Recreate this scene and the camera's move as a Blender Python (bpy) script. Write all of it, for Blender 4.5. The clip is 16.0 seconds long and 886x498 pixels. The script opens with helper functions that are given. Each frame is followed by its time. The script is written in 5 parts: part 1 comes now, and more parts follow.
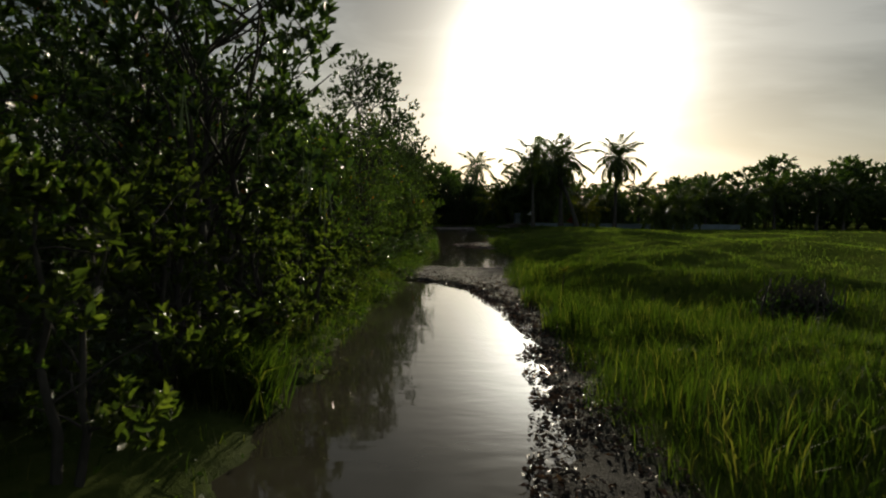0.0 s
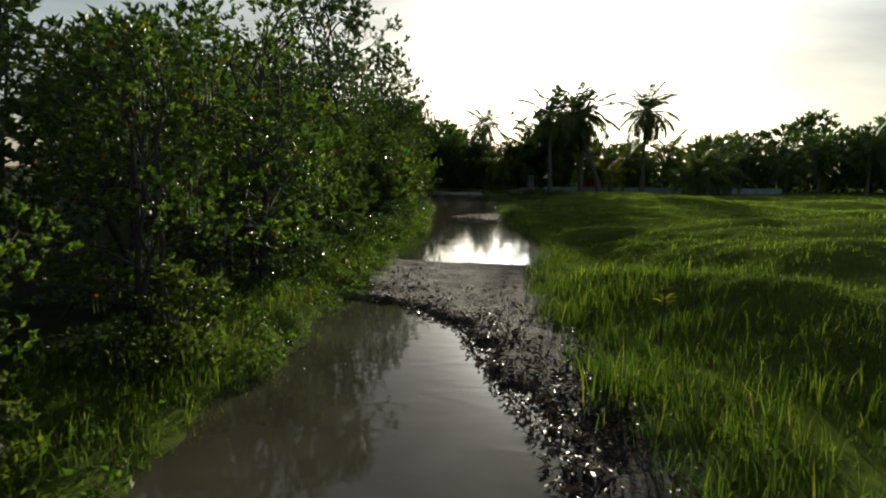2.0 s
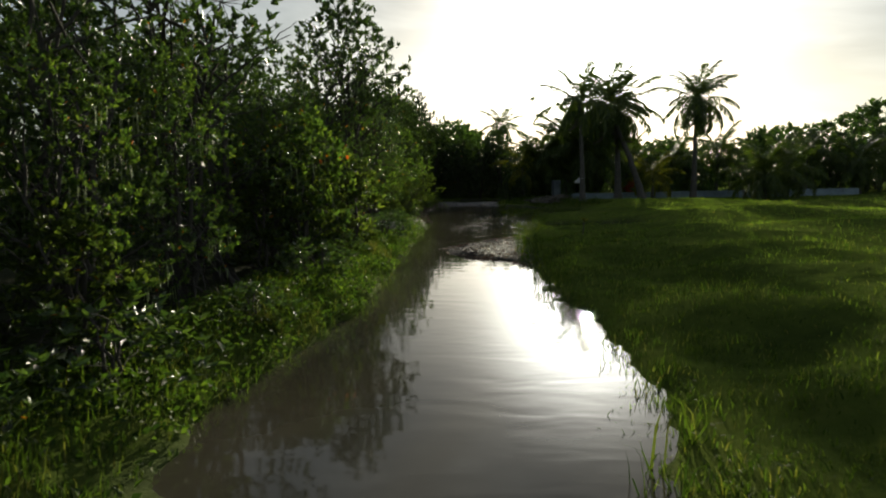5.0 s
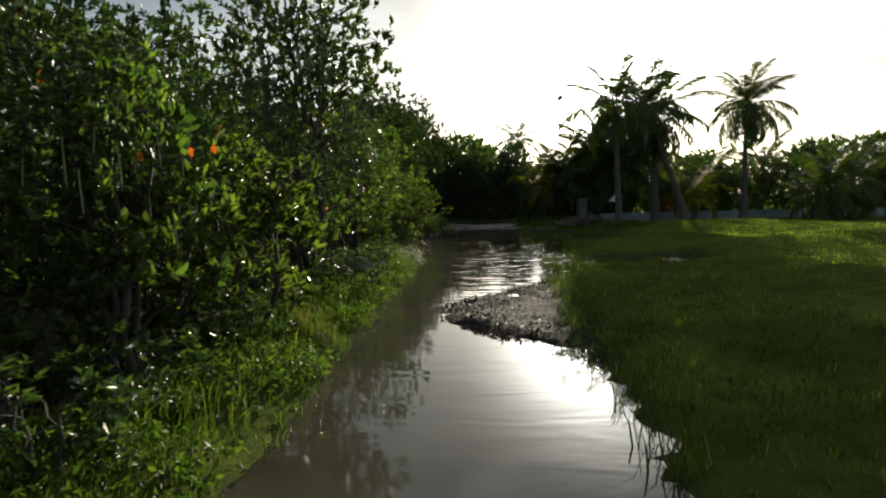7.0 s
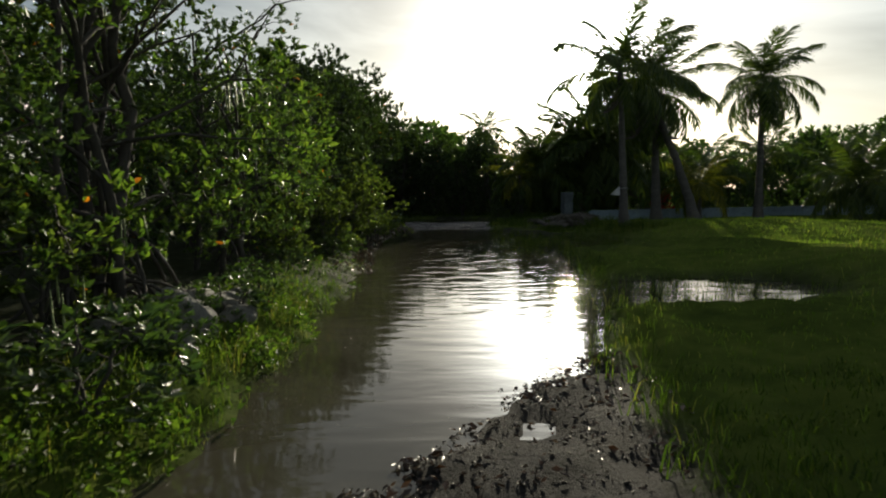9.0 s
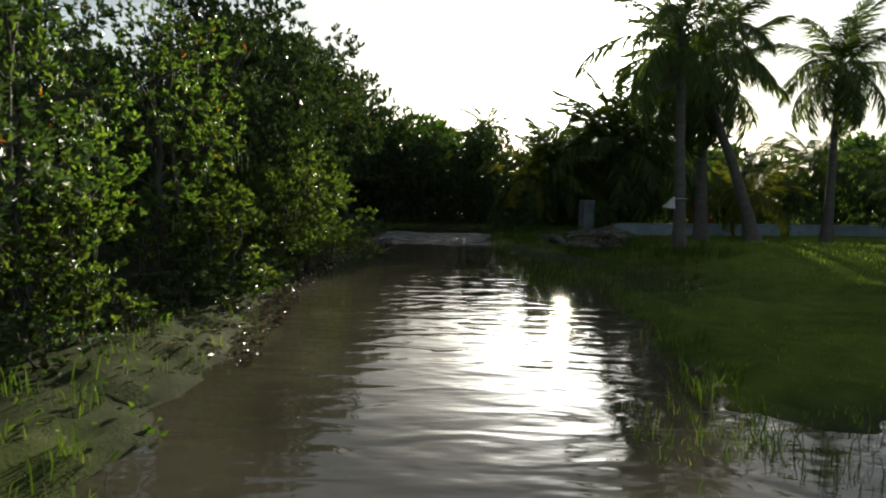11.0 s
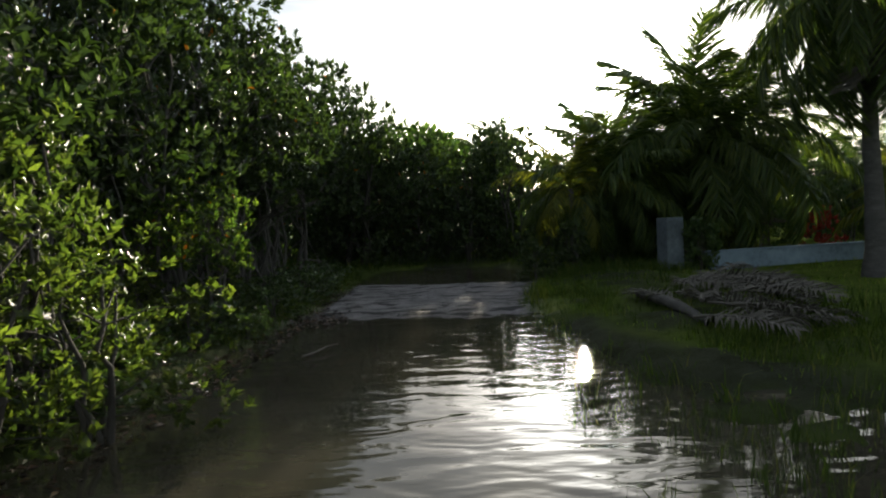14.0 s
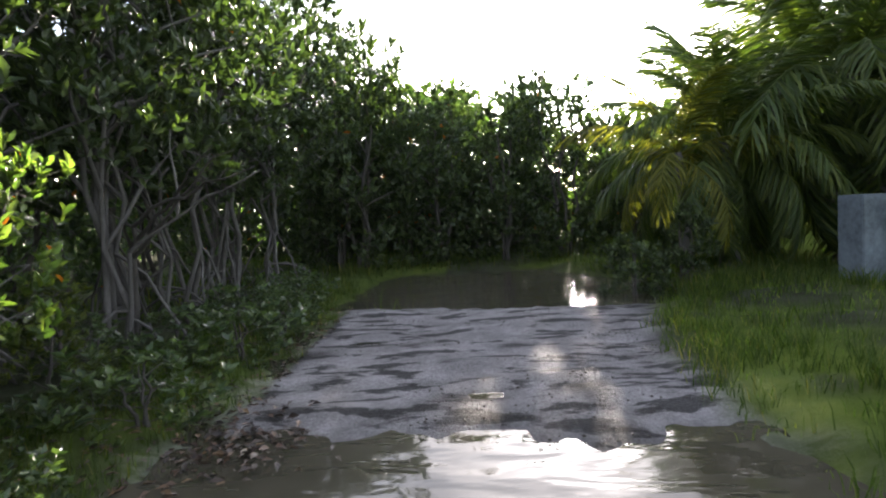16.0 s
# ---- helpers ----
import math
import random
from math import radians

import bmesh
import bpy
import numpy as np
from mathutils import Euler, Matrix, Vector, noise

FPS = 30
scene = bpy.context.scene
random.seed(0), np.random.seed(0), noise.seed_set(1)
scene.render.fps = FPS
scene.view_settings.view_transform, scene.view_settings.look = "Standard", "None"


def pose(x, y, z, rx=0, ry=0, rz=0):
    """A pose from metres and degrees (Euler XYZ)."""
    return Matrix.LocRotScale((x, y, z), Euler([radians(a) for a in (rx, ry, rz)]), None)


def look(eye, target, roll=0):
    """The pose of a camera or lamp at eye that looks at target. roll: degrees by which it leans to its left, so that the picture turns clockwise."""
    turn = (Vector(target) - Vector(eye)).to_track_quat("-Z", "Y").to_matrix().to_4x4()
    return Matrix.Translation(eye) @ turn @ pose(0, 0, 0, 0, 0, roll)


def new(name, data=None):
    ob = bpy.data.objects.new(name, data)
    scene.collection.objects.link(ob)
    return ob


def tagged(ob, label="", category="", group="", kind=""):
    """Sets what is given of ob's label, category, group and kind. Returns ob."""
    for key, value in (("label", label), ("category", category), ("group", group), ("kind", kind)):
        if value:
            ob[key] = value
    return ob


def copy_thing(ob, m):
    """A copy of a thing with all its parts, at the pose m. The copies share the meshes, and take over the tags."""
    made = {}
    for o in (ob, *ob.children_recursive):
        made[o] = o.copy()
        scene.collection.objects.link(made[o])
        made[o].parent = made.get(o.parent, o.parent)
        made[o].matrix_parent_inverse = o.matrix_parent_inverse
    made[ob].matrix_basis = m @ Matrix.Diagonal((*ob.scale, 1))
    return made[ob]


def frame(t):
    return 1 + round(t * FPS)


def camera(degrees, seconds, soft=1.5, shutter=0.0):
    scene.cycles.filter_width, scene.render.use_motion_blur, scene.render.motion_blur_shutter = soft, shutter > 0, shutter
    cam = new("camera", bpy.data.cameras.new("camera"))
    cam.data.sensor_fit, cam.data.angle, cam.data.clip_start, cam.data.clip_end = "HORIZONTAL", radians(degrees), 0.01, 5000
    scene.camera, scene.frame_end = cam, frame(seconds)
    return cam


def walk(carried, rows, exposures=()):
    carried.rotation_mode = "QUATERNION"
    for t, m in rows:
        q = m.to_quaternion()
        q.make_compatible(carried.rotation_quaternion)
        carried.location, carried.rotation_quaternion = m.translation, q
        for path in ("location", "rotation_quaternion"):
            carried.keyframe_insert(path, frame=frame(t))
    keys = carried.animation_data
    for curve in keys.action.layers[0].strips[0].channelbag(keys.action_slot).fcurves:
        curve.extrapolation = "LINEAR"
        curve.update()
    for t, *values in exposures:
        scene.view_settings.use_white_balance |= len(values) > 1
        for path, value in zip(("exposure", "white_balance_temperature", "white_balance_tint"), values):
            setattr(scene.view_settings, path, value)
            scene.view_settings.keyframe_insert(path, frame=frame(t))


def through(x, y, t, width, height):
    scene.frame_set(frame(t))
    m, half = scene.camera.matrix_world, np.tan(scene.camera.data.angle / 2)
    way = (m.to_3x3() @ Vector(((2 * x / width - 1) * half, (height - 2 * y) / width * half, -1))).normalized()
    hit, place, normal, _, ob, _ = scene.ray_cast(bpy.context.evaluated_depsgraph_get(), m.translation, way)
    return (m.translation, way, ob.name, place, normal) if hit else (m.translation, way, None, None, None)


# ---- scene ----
cam = camera(69.2, 16.0, soft=2.0, shutter=0.12)
PATH = [
    (0, (-0.042, 0.026, 1.471), (-0.031, 2.022, 1.348), 0.8),
    (0.5, (0.033, 1.594, 1.495), (0.038, 3.586, 1.318), -1.0),
    (1, (0.107, 3.127, 1.493), (0.067, 5.112, 1.251), 0.8),
    (1.5, (0.228, 4.613, 1.46), (0.149, 6.597, 1.217), 1.9),
    (2, (0.385, 6.033, 1.458), (0.371, 8.019, 1.219), 0.8),
    (2.5, (0.517, 7.385, 1.416), (0.475, 9.368, 1.159), 0.7),
    (3, (0.669, 8.755, 1.411), (0.587, 10.739, 1.171), 2.0),
    (3.5, (0.844, 10.094, 1.418), (0.795, 12.076, 1.152), -0.5),
    (4, (0.973, 11.354, 1.441), (0.888, 13.338, 1.207), -1.5),
    (4.2, (1.008, 11.833, 1.427), (0.95, 13.821, 1.213), -1.4),
    (6.3, (1.126, 17.161, 1.447), (0.967, 19.139, 1.192), -0.3),
    (6.5, (1.137, 17.641, 1.442), (0.997, 19.619, 1.178), -1.3),
    (7, (1.149, 18.851, 1.407), (1.023, 20.841, 1.25), -1.0),
    (7.5, (1.146, 20.231, 1.368), (0.997, 22.212, 1.137), -0.1),
    (8, (1.147, 21.651, 1.317), (1.025, 23.641, 1.155), -0.8),
    (8.5, (1.119, 23.185, 1.302), (1.029, 25.167, 1.055), -0.4),
    (9, (1.101, 24.648, 1.295), (1.085, 26.641, 1.122), -0.7),
    (9.5, (1.215, 25.961, 1.368), (1.213, 27.958, 1.259), 0.7),
    (9.7, (1.259, 26.498, 1.382), (1.26, 28.494, 1.258), 0.9),
    (11.8, (1.465, 32.246, 1.346), (1.444, 34.235, 1.142), 1.0),
    (12, (1.494, 32.765, 1.335), (1.479, 34.753, 1.118), -0.9),
    (12.5, (1.594, 34.064, 1.353), (1.493, 36.056, 1.213), -2.8),
    (13, (1.649, 35.479, 1.437), (1.582, 37.477, 1.364), -2.0),
    (13.5, (1.671, 36.894, 1.463), (1.623, 38.893, 1.41), -1.9),
    (14, (1.623, 38.304, 1.446), (1.57, 40.301, 1.356), -2.6),
    (14.5, (1.52, 39.734, 1.424), (1.37, 41.718, 1.227), -2.1),
    (15, (1.377, 41.217, 1.441), (1.257, 43.202, 1.234), -1.5),
    (15.5, (1.22, 42.627, 1.452), (1.106, 44.616, 1.272), -4.6),
    (16, (0.972, 43.902, 1.465), (0.899, 45.895, 1.326), -3.3),
]
EXPOSURES = [
    (0, -0.45, 6800, 6), (0.5, -0.2, 6700, 5), (1.0, 0.18, 6600, 5), (2.5, 0.45, 6400, 5), (4.0, 0.28, 6450, 5), (7.0, 0.8, 6500, 6), (9.0, 0.48, 6500, 5),
    (9.5, 0.12, 6600, 6), (9.8, 0.18, 6600, 6), (12.0, 1.65, 6400, 7), (13.2, 1.6, 6450, 8), (14.0, 1.62, 6400, 8), (14.5, 2.0, 6350, 8), (15.0, 2.7, 6300, 11), (16, 3.5, 6200, 19)]
walk(cam, [(t, look(eye, target, roll)) for t, eye, target, roll in PATH], EXPOSURES)
SUN_POWER, AUREOLE_NEAR, AUREOLE_WIDE, CLOUD = 4.2, 150.0, 2.4, 5.0

# ---- world, sun ----
SUN_AZ, SUN_EL = radians(10.5), radians(12.5)
SUN_DIR = Vector((math.sin(SUN_AZ) * math.cos(SUN_EL), math.cos(SUN_AZ) * math.cos(SUN_EL), math.sin(SUN_EL)))
world = bpy.data.worlds.new("sky")
scene.world = world
world.use_nodes = True
wn, wl = world.node_tree.nodes, world.node_tree.links
wn.clear()
w_out = wn.new("ShaderNodeOutputWorld")
w_bg = wn.new("ShaderNodeBackground")
w_sky = wn.new("ShaderNodeTexSky")
w_sky.sky_type = "NISHITA"
w_sky.sun_disc = False
w_sky.sun_elevation, w_sky.sun_rotation = SUN_EL, SUN_AZ
w_sky.air_density, w_sky.dust_density, w_sky.ozone_density = 1.0, 0.9, 1.0
w_bg.inputs["Strength"].default_value = 0.046
# thin evening cloud, and the bright aureole that it makes round the sun
w_co = wn.new("ShaderNodeTexCoord")
w_map = wn.new("ShaderNodeMapping")
w_map.inputs["Scale"].default_value = (1.6, 1.6, 7.0)
w_noise = wn.new("ShaderNodeTexNoise")
w_noise.inputs["Scale"].default_value = 1.7
w_noise.inputs["Detail"].default_value = 7.0
w_noise.inputs["Distortion"].default_value = 0.5
w_ramp = wn.new("ShaderNodeValToRGB")
w_ramp.color_ramp.elements[0].position, w_ramp.color_ramp.elements[1].position = 0.40, 0.62
w_dot = wn.new("ShaderNodeVectorMath")
w_dot.operation = "DOT_PRODUCT"
w_dot.inputs[1].default_value = SUN_DIR
w_clamp = wn.new("ShaderNodeMath")
w_clamp.operation = "MAXIMUM"
w_clamp.inputs[1].default_value = 0.0


def w_math(op, a, b):
    n = wn.new("ShaderNodeMath")
    n.operation = op
    for k, v in enumerate((a, b)):
        if isinstance(v, (int, float)):
            n.inputs[k].default_value = v
        else:
            wl.new(v, n.inputs[k])
    return n.outputs[0]


wl.new(w_co.outputs["Generated"], w_map.inputs["Vector"])
wl.new(w_map.outputs["Vector"], w_noise.inputs["Vector"])
wl.new(w_noise.outputs["Fac"], w_ramp.inputs["Fac"])
wl.new(w_co.outputs["Generated"], w_dot.inputs[0])
wl.new(w_dot.outputs["Value"], w_clamp.inputs[0])
near_sun = w_math("POWER", w_clamp.outputs[0], 160.0)
wide_sun = w_math("POWER", w_clamp.outputs[0], 14.0)
glow = w_math("ADD", w_math("MULTIPLY", near_sun, AUREOLE_NEAR), w_math("MULTIPLY", wide_sun, AUREOLE_WIDE))
cloud = w_math("MULTIPLY", w_ramp.outputs["Color"], CLOUD)
veil = w_math("ADD", w_math("MULTIPLY", cloud, w_math("ADD", wide_sun, 0.55)), glow)
w_tint = wn.new("ShaderNodeMix")
w_tint.data_type = "RGBA"
w_tint.blend_type = "MULTIPLY"
w_tint.inputs["Factor"].default_value = 1.0
w_tint.inputs["A"].default_value = (1.0, 0.985, 0.93, 1)
w_add = wn.new("ShaderNodeMix")
w_add.data_type = "RGBA"
w_add.blend_type = "ADD"
w_add.inputs["Factor"].default_value = 1.0
wl.new(veil, w_tint.inputs["B"])
w_grey = wn.new("ShaderNodeHueSaturation")
w_grey.inputs["Saturation"].default_value = 0.68
wl.new(w_sky.outputs["Color"], w_grey.inputs["Color"])
wl.new(w_grey.outputs["Color"], w_add.inputs["A"])
wl.new(w_tint.outputs["Result"], w_add.inputs["B"])
wl.new(w_add.outputs["Result"], w_bg.inputs["Color"])
wl.new(w_bg.outputs["Background"], w_out.inputs["Surface"])

sun = new("sun", bpy.data.lights.new("sun", "SUN"))
sun.data.energy, sun.data.angle, sun.data.color = SUN_POWER, radians(1.0), (1.0, 0.88, 0.68)
sun.matrix_world = look(SUN_DIR * 50, (0, 0, 0))


# ---- materials ----
def material(name):
    m = bpy.data.materials.new(name)
    m.use_nodes = True
    m.node_tree.nodes.clear()
    n, l = m.node_tree.nodes, m.node_tree.links
    out = n.new("ShaderNodeOutputMaterial")
    return m, n, l, out


def ramp(n, stops):
    r = n.new("ShaderNodeValToRGB")
    e = r.color_ramp.elements
    while len(e) < len(stops):
        e.new(0.5)
    for k, (p, c) in enumerate(stops):
        e[k].position, e[k].color = p, (*c, 1)
    return r


def noise_tex(n, l, scale, detail=4.0, vector=None, rough=0.55):
    t = n.new("ShaderNodeTexNoise")
    t.inputs["Scale"].default_value, t.inputs["Detail"].default_value, t.inputs["Roughness"].default_value = scale, detail, rough
    if vector is not None:
        l.new(vector, t.inputs["Vector"])
    return t


def leaf_material(name, stops, through=0.45, gloss=0.32, see=(1.6, 2.0, 0.7), turned=2.0, shine=0.5):
    """Thin leaves: a waxy face and light that comes through; the colour changes from leaf to leaf and over the crown."""
    m, n, l, out = material(name)
    geo = n.new("ShaderNodeNewGeometry")
    co = n.new("ShaderNodeTexCoord")
    big = noise_tex(n, l, 0.9, 2.0, co.outputs["Object"])
    mixv = n.new("ShaderNodeMath")
    mixv.operation = "MULTIPLY_ADD"
    mixv.inputs[1].default_value, mixv.inputs[2].default_value = 0.35, -0.175
    l.new(big.outputs["Fac"], mixv.inputs[0])
    add = n.new("ShaderNodeMath")
    add.operation = "ADD"
    add.use_clamp = True
    l.new(geo.outputs["Random Per Island"], add.inputs[0])
    l.new(mixv.outputs[0], add.inputs[1])
    col = ramp(n, stops)
    l.new(add.outputs[0], col.inputs["Fac"])
    fine = noise_tex(n, l, 60.0, 3.0, co.outputs["Object"])
    pits = noise_tex(n, l, 130.0, 2.0, co.outputs["Object"])
    hsv = n.new("ShaderNodeHueSaturation")
    old = n.new("ShaderNodeMath")
    old.operation = "GREATER_THAN"
    old.inputs[1].default_value = turned
    l.new(geo.outputs["Random Per Island"], old.inputs[0])
    autumn = n.new("ShaderNodeMix")
    autumn.data_type = "RGBA"
    autumn.inputs["B"].default_value = (0.40, 0.12, 0.012, 1)
    l.new(old.outputs[0], autumn.inputs["Factor"])
    l.new(col.outputs["Color"], autumn.inputs["A"])
    l.new(autumn.outputs["Result"], hsv.inputs["Color"])
    val = n.new("ShaderNodeMath")
    val.operation = "MULTIPLY_ADD"
    val.inputs[1].default_value, val.inputs[2].default_value = 0.6, 0.7
    l.new(fine.outputs["Fac"], val.inputs[0])
    l.new(val.outputs[0], hsv.inputs["Value"])
    pr = n.new("ShaderNodeBsdfPrincipled")
    pr.inputs["Roughness"].default_value = gloss
    pr.inputs["Specular IOR Level"].default_value = shine
    l.new(hsv.outputs["Color"], pr.inputs["Base Color"])
    bump = n.new("ShaderNodeBump")
    bump.inputs["Strength"].default_value, bump.inputs["Distance"].default_value = 0.75, 0.008
    l.new(pits.outputs["Fac"], bump.inputs["Height"])
    l.new(bump.outputs["Normal"], pr.inputs["Normal"])
    tint = n.new("ShaderNodeMix")
    tint.data_type, tint.blend_type = "RGBA", "MULTIPLY"
    tint.inputs["Factor"].default_value = 1.0
    tint.inputs["B"].default_value = (*see, 1)
    l.new(hsv.outputs["Color"], tint.inputs["A"])
    tr = n.new("ShaderNodeBsdfTranslucent")
    l.new(tint.outputs["Result"], tr.inputs["Color"])
    mix = n.new("ShaderNodeMixShader")
    mix.inputs[0].default_value = through
    l.new(pr.outputs[0], mix.inputs[1])
    l.new(tr.outputs[0], mix.inputs[2])
    l.new(mix.outputs[0], out.inputs["Surface"])
    return m


def rough_material(name, stops, scale, rough=0.85, bump=0.5, dist=0.02, stretch=(1, 1, 1), spec=0.3, fine_scale=6.0):
    """Bark, stone, plaster, dead leaf: two scales of noise in the colour, and relief."""
    m, n, l, out = material(name)
    co = n.new("ShaderNodeTexCoord")
    mp = n.new("ShaderNodeMapping")
    mp.inputs["Scale"].default_value = stretch
    l.new(co.outputs["Object"], mp.inputs["Vector"])
    a = noise_tex(n, l, scale, 6.0, mp.outputs["Vector"])
    b = noise_tex(n, l, scale * fine_scale, 4.0, mp.outputs["Vector"], 0.7)
    mx = n.new("ShaderNodeMath")
    mx.operation = "MULTIPLY_ADD"
    mx.inputs[1].default_value = 0.45
    l.new(b.outputs["Fac"], mx.inputs[0])
    half = n.new("ShaderNodeMath")
    half.operation = "MULTIPLY"
    half.inputs[1].default_value = 0.55
    l.new(a.outputs["Fac"], half.inputs[0])
    l.new(half.outputs[0], mx.inputs[2])
    col = ramp(n, stops)
    l.new(mx.outputs[0], col.inputs["Fac"])
    pr = n.new("ShaderNodeBsdfPrincipled")
    pr.inputs["Roughness"].default_value = rough
    pr.inputs["Specular IOR Level"].default_value = spec
    l.new(col.outputs["Color"], pr.inputs["Base Color"])
    bm_ = n.new("ShaderNodeBump")
    bm_.inputs["Strength"].default_value, bm_.inputs["Distance"].default_value = bump, dist
    l.new(mx.outputs[0], bm_.inputs["Height"])
    l.new(bm_.outputs["Normal"], pr.inputs["Normal"])
    l.new(pr.outputs[0], out.inputs["Surface"])
    return m


M_LEAF = leaf_material("mangrove_leaf", [(0.0, (0.024, 0.044, 0.018)), (0.45, (0.047, 0.075, 0.026)), (1.0, (0.094, 0.130, 0.040))], 0.26, 0.31, turned=0.9965)
# sunlit copy of the mangrove leaf: sunshine put into a lighter, yellower colour
M_LEAF_LIT = leaf_material("sunlit_mangrove_leaf", [(0.0, (0.036, 0.062, 0.019)), (0.45, (0.068, 0.106, 0.027)), (1.0, (0.14, 0.172, 0.040))], 0.42, 0.31, turned=0.992)
M_POD = rough_material("mangrove_pod", [(0.2, (0.16, 0.21, 0.09)), (0.6, (0.28, 0.34, 0.16)), (0.9, (0.32, 0.28, 0.15))], 14.0, 0.6, 0.2, 0.004, spec=0.2)
M_LEAF_ORANGE = leaf_material("withered_orange_leaf", [(0.0, (0.42, 0.085, 0.012)), (1.0, (0.55, 0.16, 0.016))], 0.35, 0.4, (1.5, 1.2, 1.0))
M_LEAF_RED = leaf_material("red_shrub_leaf", [(0.0, (0.16, 0.02, 0.015)), (1.0, (0.34, 0.05, 0.03))], 0.4, 0.4, (1.5, 1.2, 1.0))
M_LEAF_YOUNG = leaf_material("young_mangrove_leaf", [(0.0, (0.032, 0.046, 0.016)), (0.5, (0.058, 0.076, 0.020)), (1.0, (0.112, 0.126, 0.030))], 0.48, 0.3)
M_LEAF_FAR = leaf_material("broadleaf", [(0.0, (0.028, 0.050, 0.018)), (0.5, (0.05, 0.084, 0.026)), (1.0, (0.085, 0.125, 0.036))], 0.35, 0.42)
M_FROND = leaf_material("palm_frond", [(0.0, (0.032, 0.055, 0.015)), (0.5, (0.055, 0.085, 0.021)), (1.0, (0.105, 0.130, 0.030))], 0.32, 0.42, (1.7, 1.9, 0.6), shine=0.35)
M_FROND_YELLOW = leaf_material("yellow_palm_frond", [(0.0, (0.055, 0.066, 0.016)), (0.5, (0.100, 0.112, 0.024)), (1.0, (0.19, 0.185, 0.040))], 0.45, 0.55, (1.5, 1.6, 0.5), shine=0.2)
M_FROND_DEAD = rough_material("dry_palm_frond", [(0.2, (0.045, 0.039, 0.033)), (0.5, (0.120, 0.109, 0.094)), (0.8, (0.225, 0.210, 0.188))], 6.0, 0.8)
M_GRASS = leaf_material("grass_blade", [(0.0, (0.024, 0.041, 0.013)), (0.5, (0.048, 0.071, 0.019)), (0.85, (0.080, 0.103, 0.026)), (1.0, (0.170, 0.145, 0.060))], 0.5, 0.6, (1.5, 1.9, 0.5), shine=0.12)
M_LAWN = leaf_material("lawn_blade", [(0.0, (0.062, 0.098, 0.026)), (0.5, (0.115, 0.162, 0.040)), (0.85, (0.170, 0.212, 0.050)), (1.0, (0.260, 0.220, 0.090))], 0.5, 0.6, (1.5, 1.9, 0.5), shine=0.12)
M_STRAW = leaf_material("straw_blade", [(0.0, (0.040, 0.054, 0.016)), (0.5, (0.072, 0.084, 0.026)), (1.0, (0.135, 0.120, 0.050))], 0.45, 0.6, (1.5, 1.6, 0.6), shine=0.12)
M_BARK = rough_material("mangrove_bark", [(0.25, (0.030, 0.027, 0.023)), (0.5, (0.068, 0.062, 0.055)), (0.75, (0.125, 0.117, 0.105))], 5.0, 0.9, 0.6, 0.015, (1, 1, 0.35))
M_BARK_PALE = rough_material("pale_mangrove_bark", [(0.25, (0.045, 0.041, 0.037)), (0.5, (0.110, 0.103, 0.095)), (0.75, (0.21, 0.20, 0.19))], 5.0, 0.9, 0.6, 0.015, (1, 1, 0.35))
M_PALM_BARK = rough_material("palm_trunk_bark", [(0.25, (0.035, 0.033, 0.031)), (0.55, (0.095, 0.090, 0.085)), (0.8, (0.17, 0.163, 0.155))], 4.0, 0.9, 0.6, 0.02, (1, 1, 3.0))
M_ROCK = rough_material("pale_limestone", [(0.25, (0.080, 0.076, 0.068)), (0.5, (0.224, 0.216, 0.196)), (0.8, (0.360, 0.344, 0.312))], 3.5, 0.9, 0.8, 0.04)
M_CLOD = rough_material("wet_clod", [(0.25, (0.018, 0.014, 0.010)), (0.55, (0.05, 0.04, 0.03)), (0.85, (0.10, 0.085, 0.065))], 9.0, 0.5, 0.7, 0.02, spec=0.35)
M_WEED = leaf_material("weed_leaf", [(0.0, (0.028, 0.05, 0.013)), (0.5, (0.055, 0.088, 0.018)), (1.0, (0.10, 0.135, 0.026))], 0.42, 0.5, shine=0.2)
M_POST = rough_material("weathered_blue_plaster", [(0.3, (0.055, 0.065, 0.072)), (0.5, (0.11, 0.132, 0.15)), (0.7, (0.17, 0.20, 0.225))], 2.6, 0.9, 0.4, 0.015)
M_LEAF_OLIVE = leaf_material("olive_mangrove_leaf", [(0.0, (0.022, 0.036, 0.015)), (0.45, (0.038, 0.058, 0.021)), (1.0, (0.072, 0.098, 0.034))], 0.2, 0.36, turned=0.998, shine=0.35)
M_LITTER = leaf_material("dead_leaf", [(0.0, (0.018, 0.011, 0.008)), (0.5, (0.050, 0.029, 0.018)), (0.85, (0.11, 0.058, 0.032)), (1.0, (0.20, 0.13, 0.06))], 0.1, 0.33, (1.2, 1.0, 0.6))
M_WALL = rough_material("pale_blue_plaster", [(0.3, (0.09, 0.12, 0.15)), (0.5, (0.19, 0.25, 0.31)), (0.7, (0.26, 0.34, 0.41))], 1.2, 0.85, 0.3, 0.01)
M_TARP = rough_material("white_canvas", [(0.2, (0.34, 0.35, 0.37)), (0.8, (0.52, 0.53, 0.55))], 3.0, 0.7, 0.3, 0.02)


